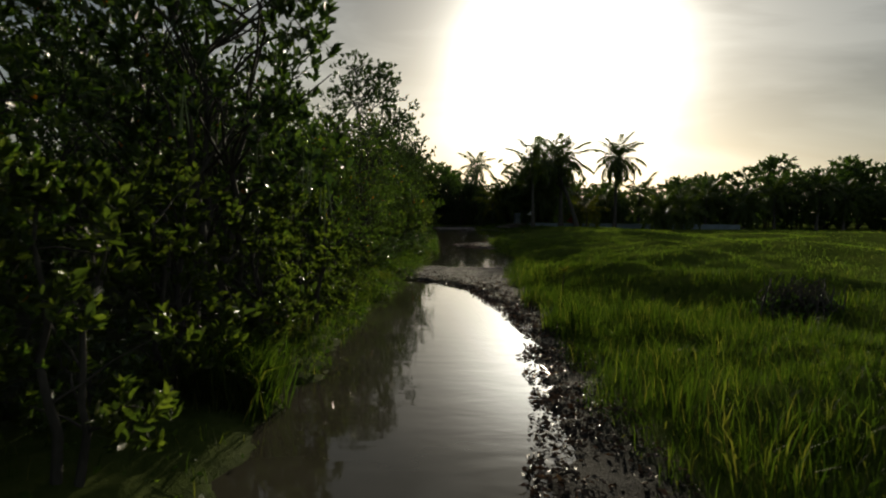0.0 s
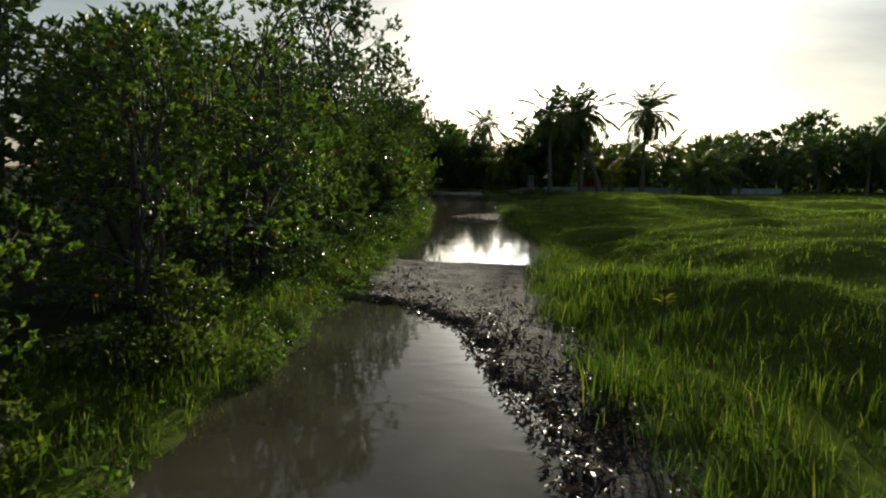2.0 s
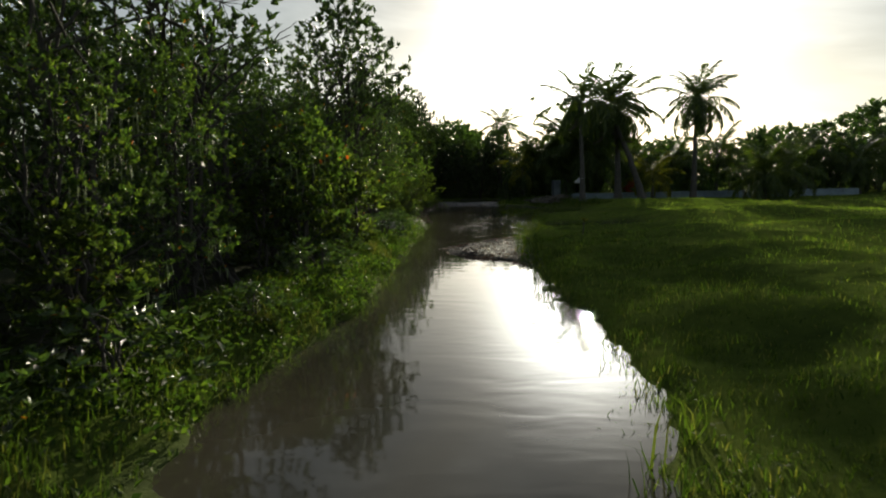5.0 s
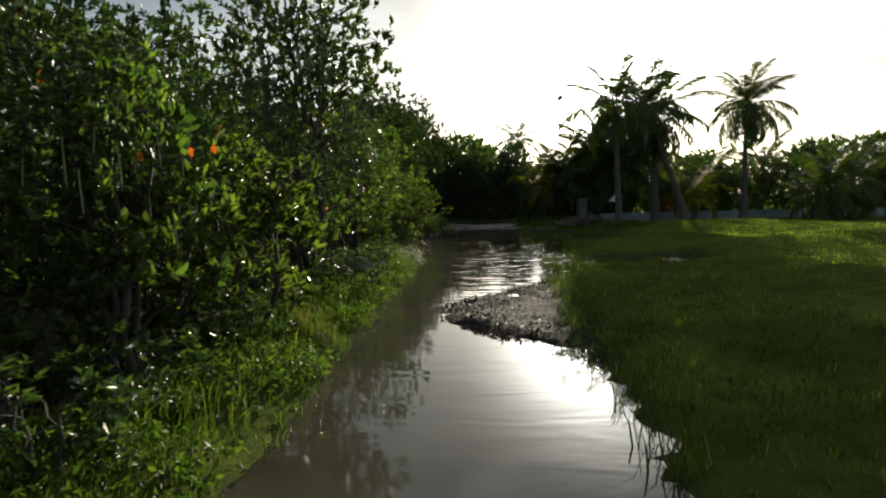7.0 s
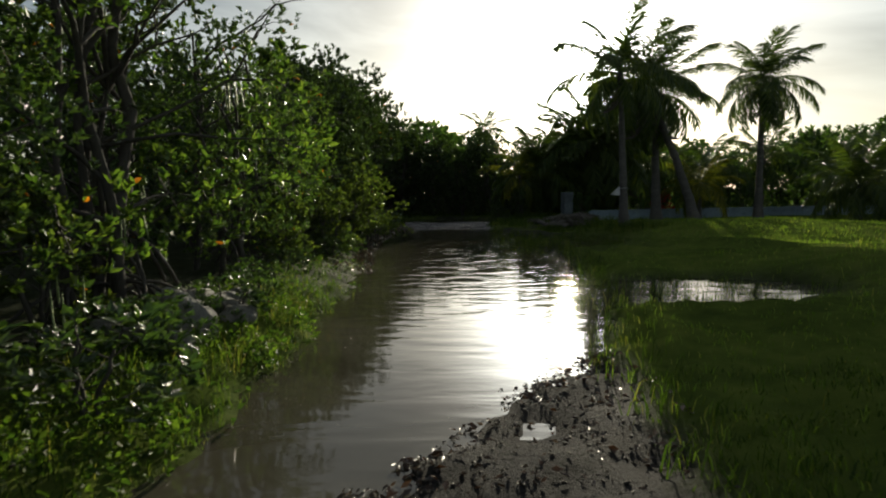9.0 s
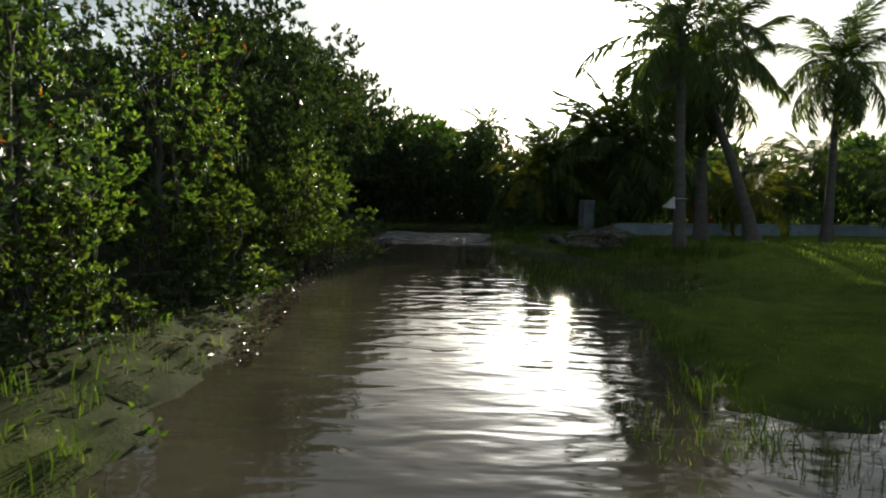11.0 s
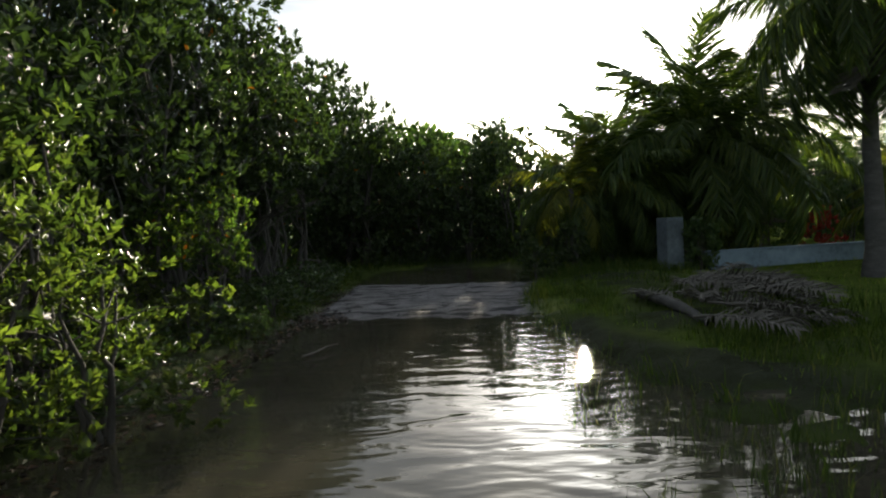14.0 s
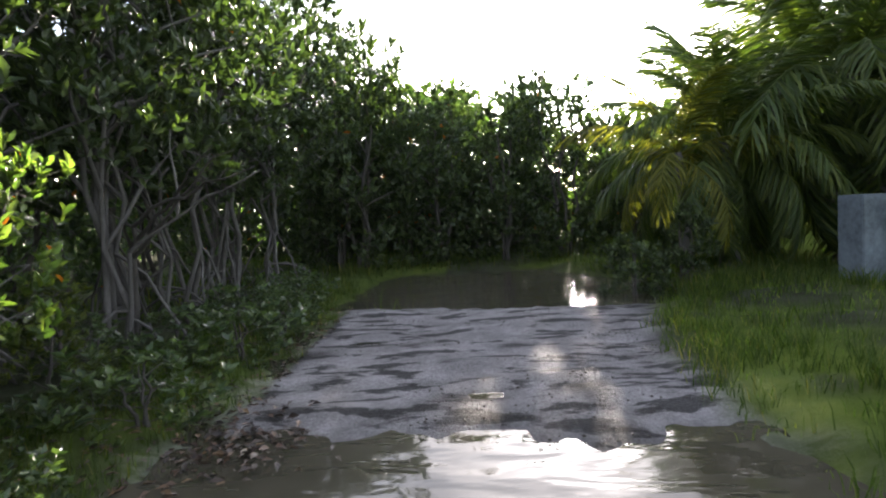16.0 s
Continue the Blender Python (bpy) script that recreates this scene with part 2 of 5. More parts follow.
def ground_material():
    m, n, l, out = material("ground_soil")
    co = n.new("ShaderNodeTexCoord")
    at = n.new("ShaderNodeAttribute")
    at.attribute_name = "mud"
    big = noise_tex(n, l, 0.35, 5.0, co.outputs["Object"])
    mid = noise_tex(n, l, 3.0, 6.0, co.outputs["Object"], 0.65)
    fine = noise_tex(n, l, 40.0, 5.0, co.outputs["Object"], 0.7)
    turf = ramp(n, [(0.3, (0.037, 0.057, 0.016)), (0.5, (0.088, 0.122, 0.025)), (0.66, (0.138, 0.165, 0.037)), (0.8, (0.175, 0.156, 0.062))])
    mud = ramp(n, [(0.3, (0.007, 0.006, 0.005)), (0.45, (0.020, 0.019, 0.017)), (0.56, (0.036, 0.035, 0.035)), (0.72, (0.060, 0.059, 0.058))])
    s = n.new("ShaderNodeMath")
    s.operation = "MULTIPLY_ADD"
    s.inputs[1].default_value = 0.5
    h = n.new("ShaderNodeMath")
    h.operation = "MULTIPLY"
    h.inputs[1].default_value = 0.5
    l.new(big.outputs["Fac"], s.inputs[0])
    l.new(mid.outputs["Fac"], h.inputs[0])
    l.new(h.outputs[0], s.inputs[2])
    l.new(s.outputs[0], turf.inputs["Fac"])
    s2 = n.new("ShaderNodeMath")
    s2.operation = "MULTIPLY_ADD"
    s2.inputs[1].default_value = 0.5
    l.new(fine.outputs["Fac"], s2.inputs[0])
    l.new(h.outputs[0], s2.inputs[2])
    l.new(s2.outputs[0], mud.inputs["Fac"])
    mx = n.new("ShaderNodeMix")
    mx.data_type = "RGBA"
    l.new(at.outputs["Fac"], mx.inputs["Factor"])
    l.new(turf.outputs["Color"], mx.inputs["A"])
    sat = n.new("ShaderNodeAttribute")
    sat.attribute_name = "silt"
    # silt colour, made paler to hold the sky's sheen on wet mud
    pale = ramp(n, [(0.3, (0.075, 0.070, 0.070)), (0.46, (0.188, 0.177, 0.177)), (0.6, (0.312, 0.300, 0.300)), (0.75, (0.413, 0.400, 0.394))])
    l.new(s2.outputs[0], pale.inputs["Fac"])
    paler = n.new("ShaderNodeMix")
    paler.data_type = "RGBA"
    crumb_at = n.new("ShaderNodeMapping")
    crumb_at.inputs["Scale"].default_value = (0.42, 1.0, 1.0)
    l.new(co.outputs["Object"], crumb_at.inputs["Vector"])
    crumb = ramp(n, [(0.42, (0.06, 0.06, 0.06)), (0.48, (1, 1, 1))])
    l.new(noise_tex(n, l, 4.5, 5.0, crumb_at.outputs["Vector"], 0.62).outputs["Fac"], crumb.inputs["Fac"])
    crusted = n.new("ShaderNodeMath")
    crusted.operation = "MULTIPLY"
    l.new(sat.outputs["Fac"], crusted.inputs[0])
    l.new(crumb.outputs["Color"], crusted.inputs[1])
    l.new(crusted.outputs[0], paler.inputs["Factor"])
    l.new(mud.outputs["Color"], paler.inputs["A"])
    l.new(pale.outputs["Color"], paler.inputs["B"])
    l.new(paler.outputs["Result"], mx.inputs["B"])
    pr = n.new("ShaderNodeBsdfPrincipled")
    l.new(mx.outputs["Result"], pr.inputs["Base Color"])
    sp = n.new("ShaderNodeMath")
    sp.operation = "MULTIPLY"
    sp.inputs[1].default_value = 0.055
    l.new(at.outputs["Fac"], sp.inputs[0])
    wet = n.new("ShaderNodeMath")
    wet.operation = "MULTIPLY_ADD"
    wet.inputs[1].default_value = 0.16
    l.new(sat.outputs["Fac"], wet.inputs[0])
    l.new(sp.outputs[0], wet.inputs[2])
    l.new(wet.outputs[0], pr.inputs["Specular IOR Level"])
    rr = n.new("ShaderNodeMapRange")
    rr.inputs["To Min"].default_value, rr.inputs["To Max"].default_value = 0.95, 0.85
    l.new(at.outputs["Fac"], rr.inputs["Value"])
    l.new(rr.outputs["Result"], pr.inputs["Roughness"])
    bmp = n.new("ShaderNodeBump")
    bmp.inputs["Strength"].default_value, bmp.inputs["Distance"].default_value = 1.0, 0.05
    l.new(s2.outputs[0], bmp.inputs["Height"])
    l.new(bmp.outputs["Normal"], pr.inputs["Normal"])
    l.new(pr.outputs[0], out.inputs["Surface"])
    return m


def water_material():
    """Silty, shallow water: brown below, a mirror above; a breeze and old wakes ripple the long pool."""
    m, n, l, out = material("murky_water")
    co = n.new("ShaderNodeTexCoord")
    mp = n.new("ShaderNodeMapping")
    mp.inputs["Scale"].default_value = (0.75, 1.7, 1.0)
    l.new(co.outputs["Object"], mp.inputs["Vector"])

    def maths(op, a, b, c=0.0):
        k = n.new("ShaderNodeMath")
        k.operation = op
        for i, v in enumerate((a, b, c)):
            if isinstance(v, float):
                k.inputs[i].default_value = v
            else:
                l.new(v, k.inputs[i])
        return k.outputs[0]

    swell = noise_tex(n, l, 1.9, 1.0, mp.outputs["Vector"])
    swell.inputs["Distortion"].default_value = 0.9
    fine = noise_tex(n, l, 7.0, 1.0, mp.outputs["Vector"])
    bands = n.new("ShaderNodeTexWave")
    bands.wave_type, bands.bands_direction, bands.wave_profile = "BANDS", "Y", "SIN"
    for key, value in (("Scale", 0.85), ("Distortion", 12.0), ("Detail", 1.0), ("Detail Scale", 0.75), ("Detail Roughness", 0.4)):
        bands.inputs[key].default_value = value
    l.new(co.outputs["Object"], bands.inputs["Vector"])
    patch = ramp(n, [(0.44, (0.03, 0.03, 0.03)), (0.60, (1, 1, 1))])
    l.new(noise_tex(n, l, 0.45, 1.0, co.outputs["Object"]).outputs["Fac"], patch.inputs["Fac"])
    silt = noise_tex(n, l, 0.8, 6.0, co.outputs["Object"])
    col = ramp(n, [(0.3, (0.036, 0.033, 0.022)), (0.7, (0.075, 0.068, 0.05))])
    l.new(silt.outputs["Fac"], col.inputs["Fac"])
    at = n.new("ShaderNodeAttribute")
    at.attribute_name = "ripple"
    waves = maths("MULTIPLY", maths("MULTIPLY", bands.outputs["Fac"], 0.17), patch.outputs["Color"])
    high = maths("MULTIPLY_ADD", swell.outputs["Fac"], 0.9, waves)
    high = maths("MULTIPLY_ADD", fine.outputs["Fac"], 0.15, high)
    bmp = n.new("ShaderNodeBump")
    bmp.inputs["Strength"].default_value, bmp.inputs["Distance"].default_value = 1.0, 0.035
    l.new(maths("MULTIPLY", high, at.outputs["Fac"]), bmp.inputs["Height"])
    pr = n.new("ShaderNodeBsdfPrincipled")
    pr.inputs["Roughness"].default_value, pr.inputs["IOR"].default_value = 0.05, 1.33
    l.new(col.outputs["Color"], pr.inputs["Base Color"])
    l.new(bmp.outputs["Normal"], pr.inputs["Normal"])
    l.new(pr.outputs[0], out.inputs["Surface"])
    return m


M_GROUND, M_WATER = ground_material(), water_material()


# ---- mesh helpers ----
def mesh_of(name, verts, faces, mats, smooth=False):
    """verts: n x 3; faces: list of integer arrays, each m x k."""
    me = bpy.data.meshes.new(name)
    verts = np.asarray(verts, np.float32)
    faces = [np.asarray(f, np.int32) for f in faces if len(f)]
    me.vertices.add(len(verts))
    me.vertices.foreach_set("co", verts.ravel())
    loops = np.concatenate([f.ravel() for f in faces])
    sizes = np.concatenate([np.full(len(f), f.shape[1], np.int32) for f in faces])
    me.loops.add(len(loops))
    me.loops.foreach_set("vertex_index", loops)
    me.polygons.add(len(sizes))
    me.polygons.foreach_set("loop_start", np.concatenate([[0], np.cumsum(sizes)[:-1]]).astype(np.int32))
    me.update(calc_edges=True)
    if smooth:
        me.polygons.foreach_set("use_smooth", np.ones(len(sizes), bool))
    me.materials.append(mats)
    return me


def part(name, me, parent, label=""):
    ob = new(name, me)
    ob.parent = parent
    return tagged(ob, label)


def thing(name, m, label, category, group=""):
    ob = new(name)
    ob.matrix_basis = m
    return tagged(ob, label, category, group)


def lattice(seed):
    return np.random.RandomState(seed).rand(256, 256)


LAT = [lattice(k) for k in range(6)]


def vnoise(x, y, scale, seed=0):
    """Smooth noise from 0 to 1 over the plan; scale is the size of a cell in metres."""
    x, y = np.asarray(x) / scale + 1000.37, np.asarray(y) / scale + 1000.71
    i, j = np.floor(x).astype(int), np.floor(y).astype(int)
    u, v = x - i, y - j
    u, v = u * u * (3 - 2 * u), v * v * (3 - 2 * v)
    g = LAT[seed]
    a, b = g[i % 256, j % 256], g[(i + 1) % 256, j % 256]
    c, d = g[i % 256, (j + 1) % 256], g[(i + 1) % 256, (j + 1) % 256]
    return (a * (1 - u) + b * u) * (1 - v) + (c * (1 - u) + d * u) * v


def ease(a, b, x):
    t = np.clip((x - a) / (b - a), 0, 1)
    return t * t * (3 - 2 * t)


# ---- the lie of the land ----
LEFT_Y = [-8, 4.7, 7.5, 12, 15.5, 18, 21, 27, 30, 33, 36, 38.6, 42.5, 45, 48, 53, 57]
LEFT_X = [-1.3, -1.1, -1.1, -0.8, -0.65, -0.4, -0.1, -0.2, -0.2, -0.1, -0.5, -0.8, -0.95, -0.85, -0.95, -0.95, -0.5]
RIGHT_Y = [-8, 5, 6, 9, 13, 16, 18, 22, 25.5, 30, 31, 33, 35, 39, 43.4, 46, 48, 50.2, 54.5, 57]
RIGHT_X = [1.2, 1.15, 1.3, 1.4, 1.4, 1.7, 2.1, 2.0, 2.1, 2.3, 2.6, 2.9, 3.2, 3.6, 3.2, 2.6, 2.6, 2.8, 3.9, 2.4]
SHORE_Y = [-8, 3.4, 5.2, 6.2, 7.3, 9.4, 11.9, 12.9, 13.4]
SHORE_X = [0.4, 0.5, 0.8, 0.8, 1.05, 0.9, 0.5, -0.1, -0.9]
SPIT_Y, SPIT_X = [24.0, 25.0, 26.7, 28.3, 29.8], [2.2, 1.5, 0.35, 1.1, 2.4]


def left_edge(y):
    return np.interp(y, LEFT_Y, LEFT_X)


def right_edge(y):
    return np.interp(y, RIGHT_Y, RIGHT_X)


BERM_X, BERM_Y = [1.8, 2.6, 3.4, 4.6, 6.5], [14.6, 13.2, 11.6, 10.6, 10.2]


def lay(x, y):
    """Height of the ground, and how muddy or shade-darkened it is, over the plan."""
    x, y = np.asarray(x, float), np.asarray(y, float)
    n1, n2, n3, n4 = vnoise(x, y, 0.45, 0), vnoise(x, y, 0.16, 1), vnoise(x, y, 2.2, 2), vnoise(x, y, 9.0, 3)
    wob = ((n1 - 0.5) * 0.13 + (n2 - 0.5) * 0.2) * (1 - 0.6 * ease(14, 16, y) * ease(21, 19, y))
    off = np.maximum(left_edge(y) - x, x - right_edge(y))
    off = np.maximum(off, (y - 57.0) * 0.6) + wob
    bank = ease(-0.25, 0.65, off)
    bed = -0.075 + 0.03 * (n1 - 0.5)
    # dry mud inside the track
    dry = ease(-0.10, 0.16, x - np.interp(y, SHORE_Y, SHORE_X) + wob) * ease(17.3, 16.4, y + wob * 2.0 + 1.1 * (n3 - 0.5) + 0.25 * x) * ease(-0.9, -0.2, x + 0.25 + wob)
    dry = np.maximum(dry, ease(-0.30, 0.45, x - np.interp(y, SPIT_Y, SPIT_X, 9, 9) + 1.4 * wob + 0.3 * (n3 - 0.5)))
    dry = np.maximum(dry, ease(47.2, 48.6, y + wob * 2.0 + 1.2 * (n3 - 0.5)) * ease(53.7, 52.5, y + 0.25 * x + wob * 1.5) * ease(-1.3, -0.6, x + wob))
    mudtop = 0.027 + 0.04 * (n2 - 0.4) + 0.05 * (n1 - 0.5) + 0.03 * (n3 - 0.5)
    # the last bank is a crust of silt broken by shallow hollows
    crust = 0.034 + 0.07 * (vnoise(0.45 * x, y, 0.30, 1) - 0.42) + 0.05 * (vnoise(0.6 * x, y, 0.9, 0) - 0.45)
    mudtop = mudtop + (crust - mudtop) * ease(45.0, 47.0, y)
    mudtop = mudtop - 0.006 * ease(22.0, 24.0, y) * ease(31.0, 30.0, y)
    mudtop = np.where(y < 17.5, np.maximum(mudtop, 0.012), mudtop)
    inside = bed + (mudtop - bed) * dry
    right = x > 0.5
    near = ease(8.0, 4.5, x) * ease(-5.0, -3.0, x) * ease(-6.0, -2.0, y) * ease(62.0, 57.0, y)
    top = 0.10 + (0.07 * (n1 - 0.5) + 0.05 * (n2 - 0.5)) * near
    swell = 0.42 * (n4 - 0.5) + 0.75 * (vnoise(0.55 * x, y, 3.4, 5) - 0.5) + 0.2 * (n3 - 0.5) * ease(16.0, 9.0, x)
    roll = ease(0.5, 4.5, x - right_edge(y)) * (0.16 + swell * (1 - 0.65 * ease(38, 48, y)))
    hump = (0.30 * (vnoise(x, y, 1.3, 4) - 0.35) + 0.12 * (vnoise(x, y, 0.55, 1) - 0.5)) * ease(0.2, 1.3, x - right_edge(y)) * ease(10.0, 6.5, x) * ease(-6.0, -2.0, y) * ease(62.0, 57.0, y)
    roll = roll + hump * (1 - 0.6 * ease(20, 40, y))
    # a grassy berm beside the first puddle, and the hollow behind it
    past = y - np.interp(x, BERM_X, BERM_Y)
    along = ease(1.7, 2.6, x) * ease(8.0, 6.0, x)
    roll = roll + along * (0.17 * np.exp(-(past / 1.15) ** 2) - 0.16 * np.exp(-((past - 4.0) / 2.2) ** 2))
    top = top + np.where(right, roll, (0.06 + 0.10 * (n3 - 0.4) * ease(-14.0, -8.0, x)) * (1 - 0.9 * ease(34, 38, y)) - 0.065 * ease(34, 38, y) * ease(48.5, 46.5, y))
    top = np.maximum(top, 0.055 + 0.25 * np.minimum(top, 0.0))
    yard = ease(45.0, 50.0, y) * ease(5.2, 7.6, x)
    top = top + (0.02 + 0.05 * (n3 - 0.5) - top) * yard
    # water that stands in the lawn
    lobe = ease(1.15, 0.7, np.hypot((x - 4.4) / 1.9, (y - 32.9) / 1.45) + wob)
    marsh = ease(1.25, 0.55, np.hypot((x - 4.1) / 1.9, (y - 41.0) / 2.9) + wob * 2 + 0.5 * (n3 - 0.5))
    top = top * (1 - lobe) + lobe * (-0.05 + 0.05 * n2)
    top = top * (1 - marsh) + marsh * (-0.06 + 0.075 * n1)
    h = inside + (top - inside) * bank
    mud = np.clip(1 - ease(-0.1, 0.3, off) + 0.8 * np.maximum(lobe, marsh * 0.6), 0, 1)
    # left bank: real mud, plus mud colour painted for shade under the foliage
    mud = np.where(left_edge(y) - x > -0.25, mud * 0.3 + 0.25 * ease(9.0, 6.0, y) + 0.65 * ease(31.0, 34.0, y) * (1 - 0.75 * ease(46.0, 48.5, y)), mud)
    mud = np.maximum(mud, np.where(right, 0, ease(0.9, 1.8, left_edge(y) - x)) * 0.75)
    # right verge towards the end takes patches of the darker mud colour
    darker_verge = ease(41.0, 43.5, y) * np.maximum(ease(3.6, 1.6, x - right_edge(y)) * ease(0.3, 0.6, 0.6 * n3 + 0.4 * n1), ease(1.1, 0.5, x - right_edge(y) + wob) * ease(47.5, 46.5, y))
    return h, np.maximum(mud, 0.8 * np.where(right, darker_verge, 0))


def silt(x, y):
    """Where the mud is pale silt; at the end the paleness includes sky sheen."""
    n1, n3 = vnoise(x, y, 0.5, 2), vnoise(x, y, 1.6, 4)
    clots = ease(0.62, 0.48, vnoise(0.4 * x, y, 0.24, 3) * 0.7 + 0.45 * vnoise(0.5 * x, y, 0.8, 5))
    w = 0.7 * (n1 - 0.5) + 0.9 * (n3 - 0.5)
    first = 0.18 * ease(8.0, 12.5, y) * ease(20.0, 18.0, y) * ease(0.1, 0.6, n1 * 0.4 + n3 * 0.6) * ease(0.25, -0.1, x - right_edge(y)) * ease(0.2, -0.1, left_edge(y) - x)
    return first + ease(46.8, 48.6, y + n3) * ease(54.5, 52.8, y + w) * ease(-1.4, -0.7, x + w) * ease(3.2, 2.5, x + w) * ease(0.02, 0.25, 0.5 * n1 + 0.5 * n3) * (0.8 + 0.2 * clots)


def height(x, y):
    return float(lay(x, y)[0])


def spread(a, b, step, far, grow=1.35):
    """Even steps from a to b, then ever wider ones out to far on both sides."""
    mid = list(np.arange(a, b + step / 2, step))
    out, s, v = [], step, mid[-1]
    while v < far:
        s *= grow
        v += s
        out.append(v)
    low, s, v = [], step, mid[0]
    while v > -far:
        s *= grow
        v -= s
        low.append(v)
    return np.array(low[::-1] + mid + out)


def build_ground():
    xs = spread(-1.8, 3.3, 0.085, 2500, 1.16)
    ys = spread(-1.0, 54.5, 0.125, 2500, 1.2)
    gx, gy = np.meshgrid(xs, ys)
    h, mud = lay(gx.ravel(), gy.ravel())
    v = np.stack([gx.ravel(), gy.ravel(), h], 1)
    nx, ny = len(xs), len(ys)
    i = (np.arange(ny - 1)[:, None] * nx + np.arange(nx - 1)[None, :]).ravel()
    me = mesh_of("ground", v, [np.stack([i, i + 1, i + nx + 1, i + nx], 1)], M_GROUND, True)
    me.attributes.new("mud", "FLOAT", "POINT").data.foreach_set("value", mud.astype(np.float32))
    me.attributes.new("silt", "FLOAT", "POINT").data.foreach_set("value", silt(gx.ravel(), gy.ravel()).astype(np.float32))
    tagged(new("ground", me), "grassy ground with a rutted muddy track through it", "ground", kind="structure")


def build_water():
    xs, ys = np.arange(-3.0, 7.6, 0.5), np.arange(-6.0, 58.1, 0.5)
    gx, gy = np.meshgrid(xs, ys)
    v = np.stack([gx.ravel(), gy.ravel(), 0 * gx.ravel()], 1)
    nx, ny = len(xs), len(ys)
    i = (np.arange(ny - 1)[:, None] * nx + np.arange(nx - 1)[None, :]).ravel()
    me = mesh_of("water", v, [np.stack([i, i + 1, i + nx + 1, i + nx], 1)], M_WATER, True)
    y = gy.ravel()
    rip = 0.05 + 0.08 * ease(26.5, 28.5, y) + 0.25 * ease(29.5, 34.5, y) * (1 - 0.4 * ease(39, 45, y)) + 0.2 * ease(51, 53, y)
    me.attributes.new("ripple", "FLOAT", "POINT").data.foreach_set("value", rip.astype(np.float32))
    tagged(new("water", me), "still brown puddle water standing along the track", "water", kind="structure")


build_ground()
build_water()


# ---- plants ----
def on(x, y):
    return (x, y, height(x, y) - 0.02)


def unit(v):
    return v / np.maximum(np.linalg.norm(v, axis=-1, keepdims=True), 1e-9)


def leaves(base, way, up, length, width, six=True, fold=0.25, curl=0.12):
    """Leaf blades, folded along the midrib: n bases, ways and lengths. Gives verts and triangles."""
    n = len(base)
    side = unit(np.cross(way, up))
    nor = unit(np.cross(side, way))
    L, W = length[:, None], width[:, None]
    if six:
        pts = [base,
               base + way * L * 0.32 + side * W * 0.46 + nor * W * fold,
               base + way * L * 0.32 - side * W * 0.46 + nor * W * fold,
               base + way * L * 0.70 + side * W * 0.42 + nor * (W * fold - L * curl * 0.5),
               base + way * L * 0.70 - side * W * 0.42 + nor * (W * fold - L * curl * 0.5),
               base + way * L - nor * L * curl]
        tri = np.array([[0, 1, 3, 5], [0, 5, 4, 2]])
    else:
        pts = [base, base + way * L * 0.45 + side * W * 0.5 + nor * W * fold, base + way * L * 0.45 - side * W * 0.5 + nor * W * fold,
               base + way * L - nor * L * curl]
        tri = np.array([[0, 1, 3], [0, 3, 2]])
    k = len(pts)
    v = np.stack(pts, 1).reshape(-1, 3)
    f = (np.arange(n)[:, None, None] * k + tri[None]).reshape(-1, tri.shape[1])
    return v, f


class Tubes:
    """Tapered tubes gathered into one mesh."""

    def __init__(self):
        self.v, self.f, self.n = [], [], 0

    def add(self, pts, radii, sides=6, ring=0.0, rnd=None):
        pts, radii = np.asarray(pts, float), np.asarray(radii, float)
        d = unit(np.gradient(pts, axis=0))
        ref = np.where(np.abs(d[:, 2:3]) > 0.9, [[1.0, 0, 0]], [[0, 0, 1.0]])
        a = unit(np.cross(d, ref))
        b = np.cross(d, a)
        ang = np.arange(sides) * 2 * np.pi / sides
        r = radii[:, None, None] * (1 + (ring * (rnd.rand(len(pts), sides, 1) - 0.5) if rnd is not None else 0))
        v = pts[:, None] + r * (np.cos(ang)[None, :, None] * a[:, None] + np.sin(ang)[None, :, None] * b[:, None])
        m = len(pts)
        i, j = np.meshgrid(np.arange(m - 1), np.arange(sides), indexing="ij")
        i, j = i.ravel(), j.ravel()
        k = (j + 1) % sides
        q = np.stack([i * sides + j, i * sides + k, (i + 1) * sides + k, (i + 1) * sides + j], 1) + self.n
        self.v.append(v.reshape(-1, 3))
        self.f.append(q)
        self.n += m * sides

    def mesh(self, name, mat):
        return mesh_of(name, np.concatenate(self.v), [np.concatenate(self.f)], mat, True)


def bend(a, b, sag, rnd, n=6, wob=0.05):
    """A crooked way from a to b, bowed upwards by sag."""
    a, b = np.asarray(a, float), np.asarray(b, float)
    t = np.linspace(0, 1, n)[:, None]
    p = a + (b - a) * t + np.array([0, 0, 1.0]) * sag * 4 * t * (1 - t)
    j = (rnd.rand(n, 3) - 0.5) * wob * np.linalg.norm(b - a)
    j[0] = 0
    return p + j


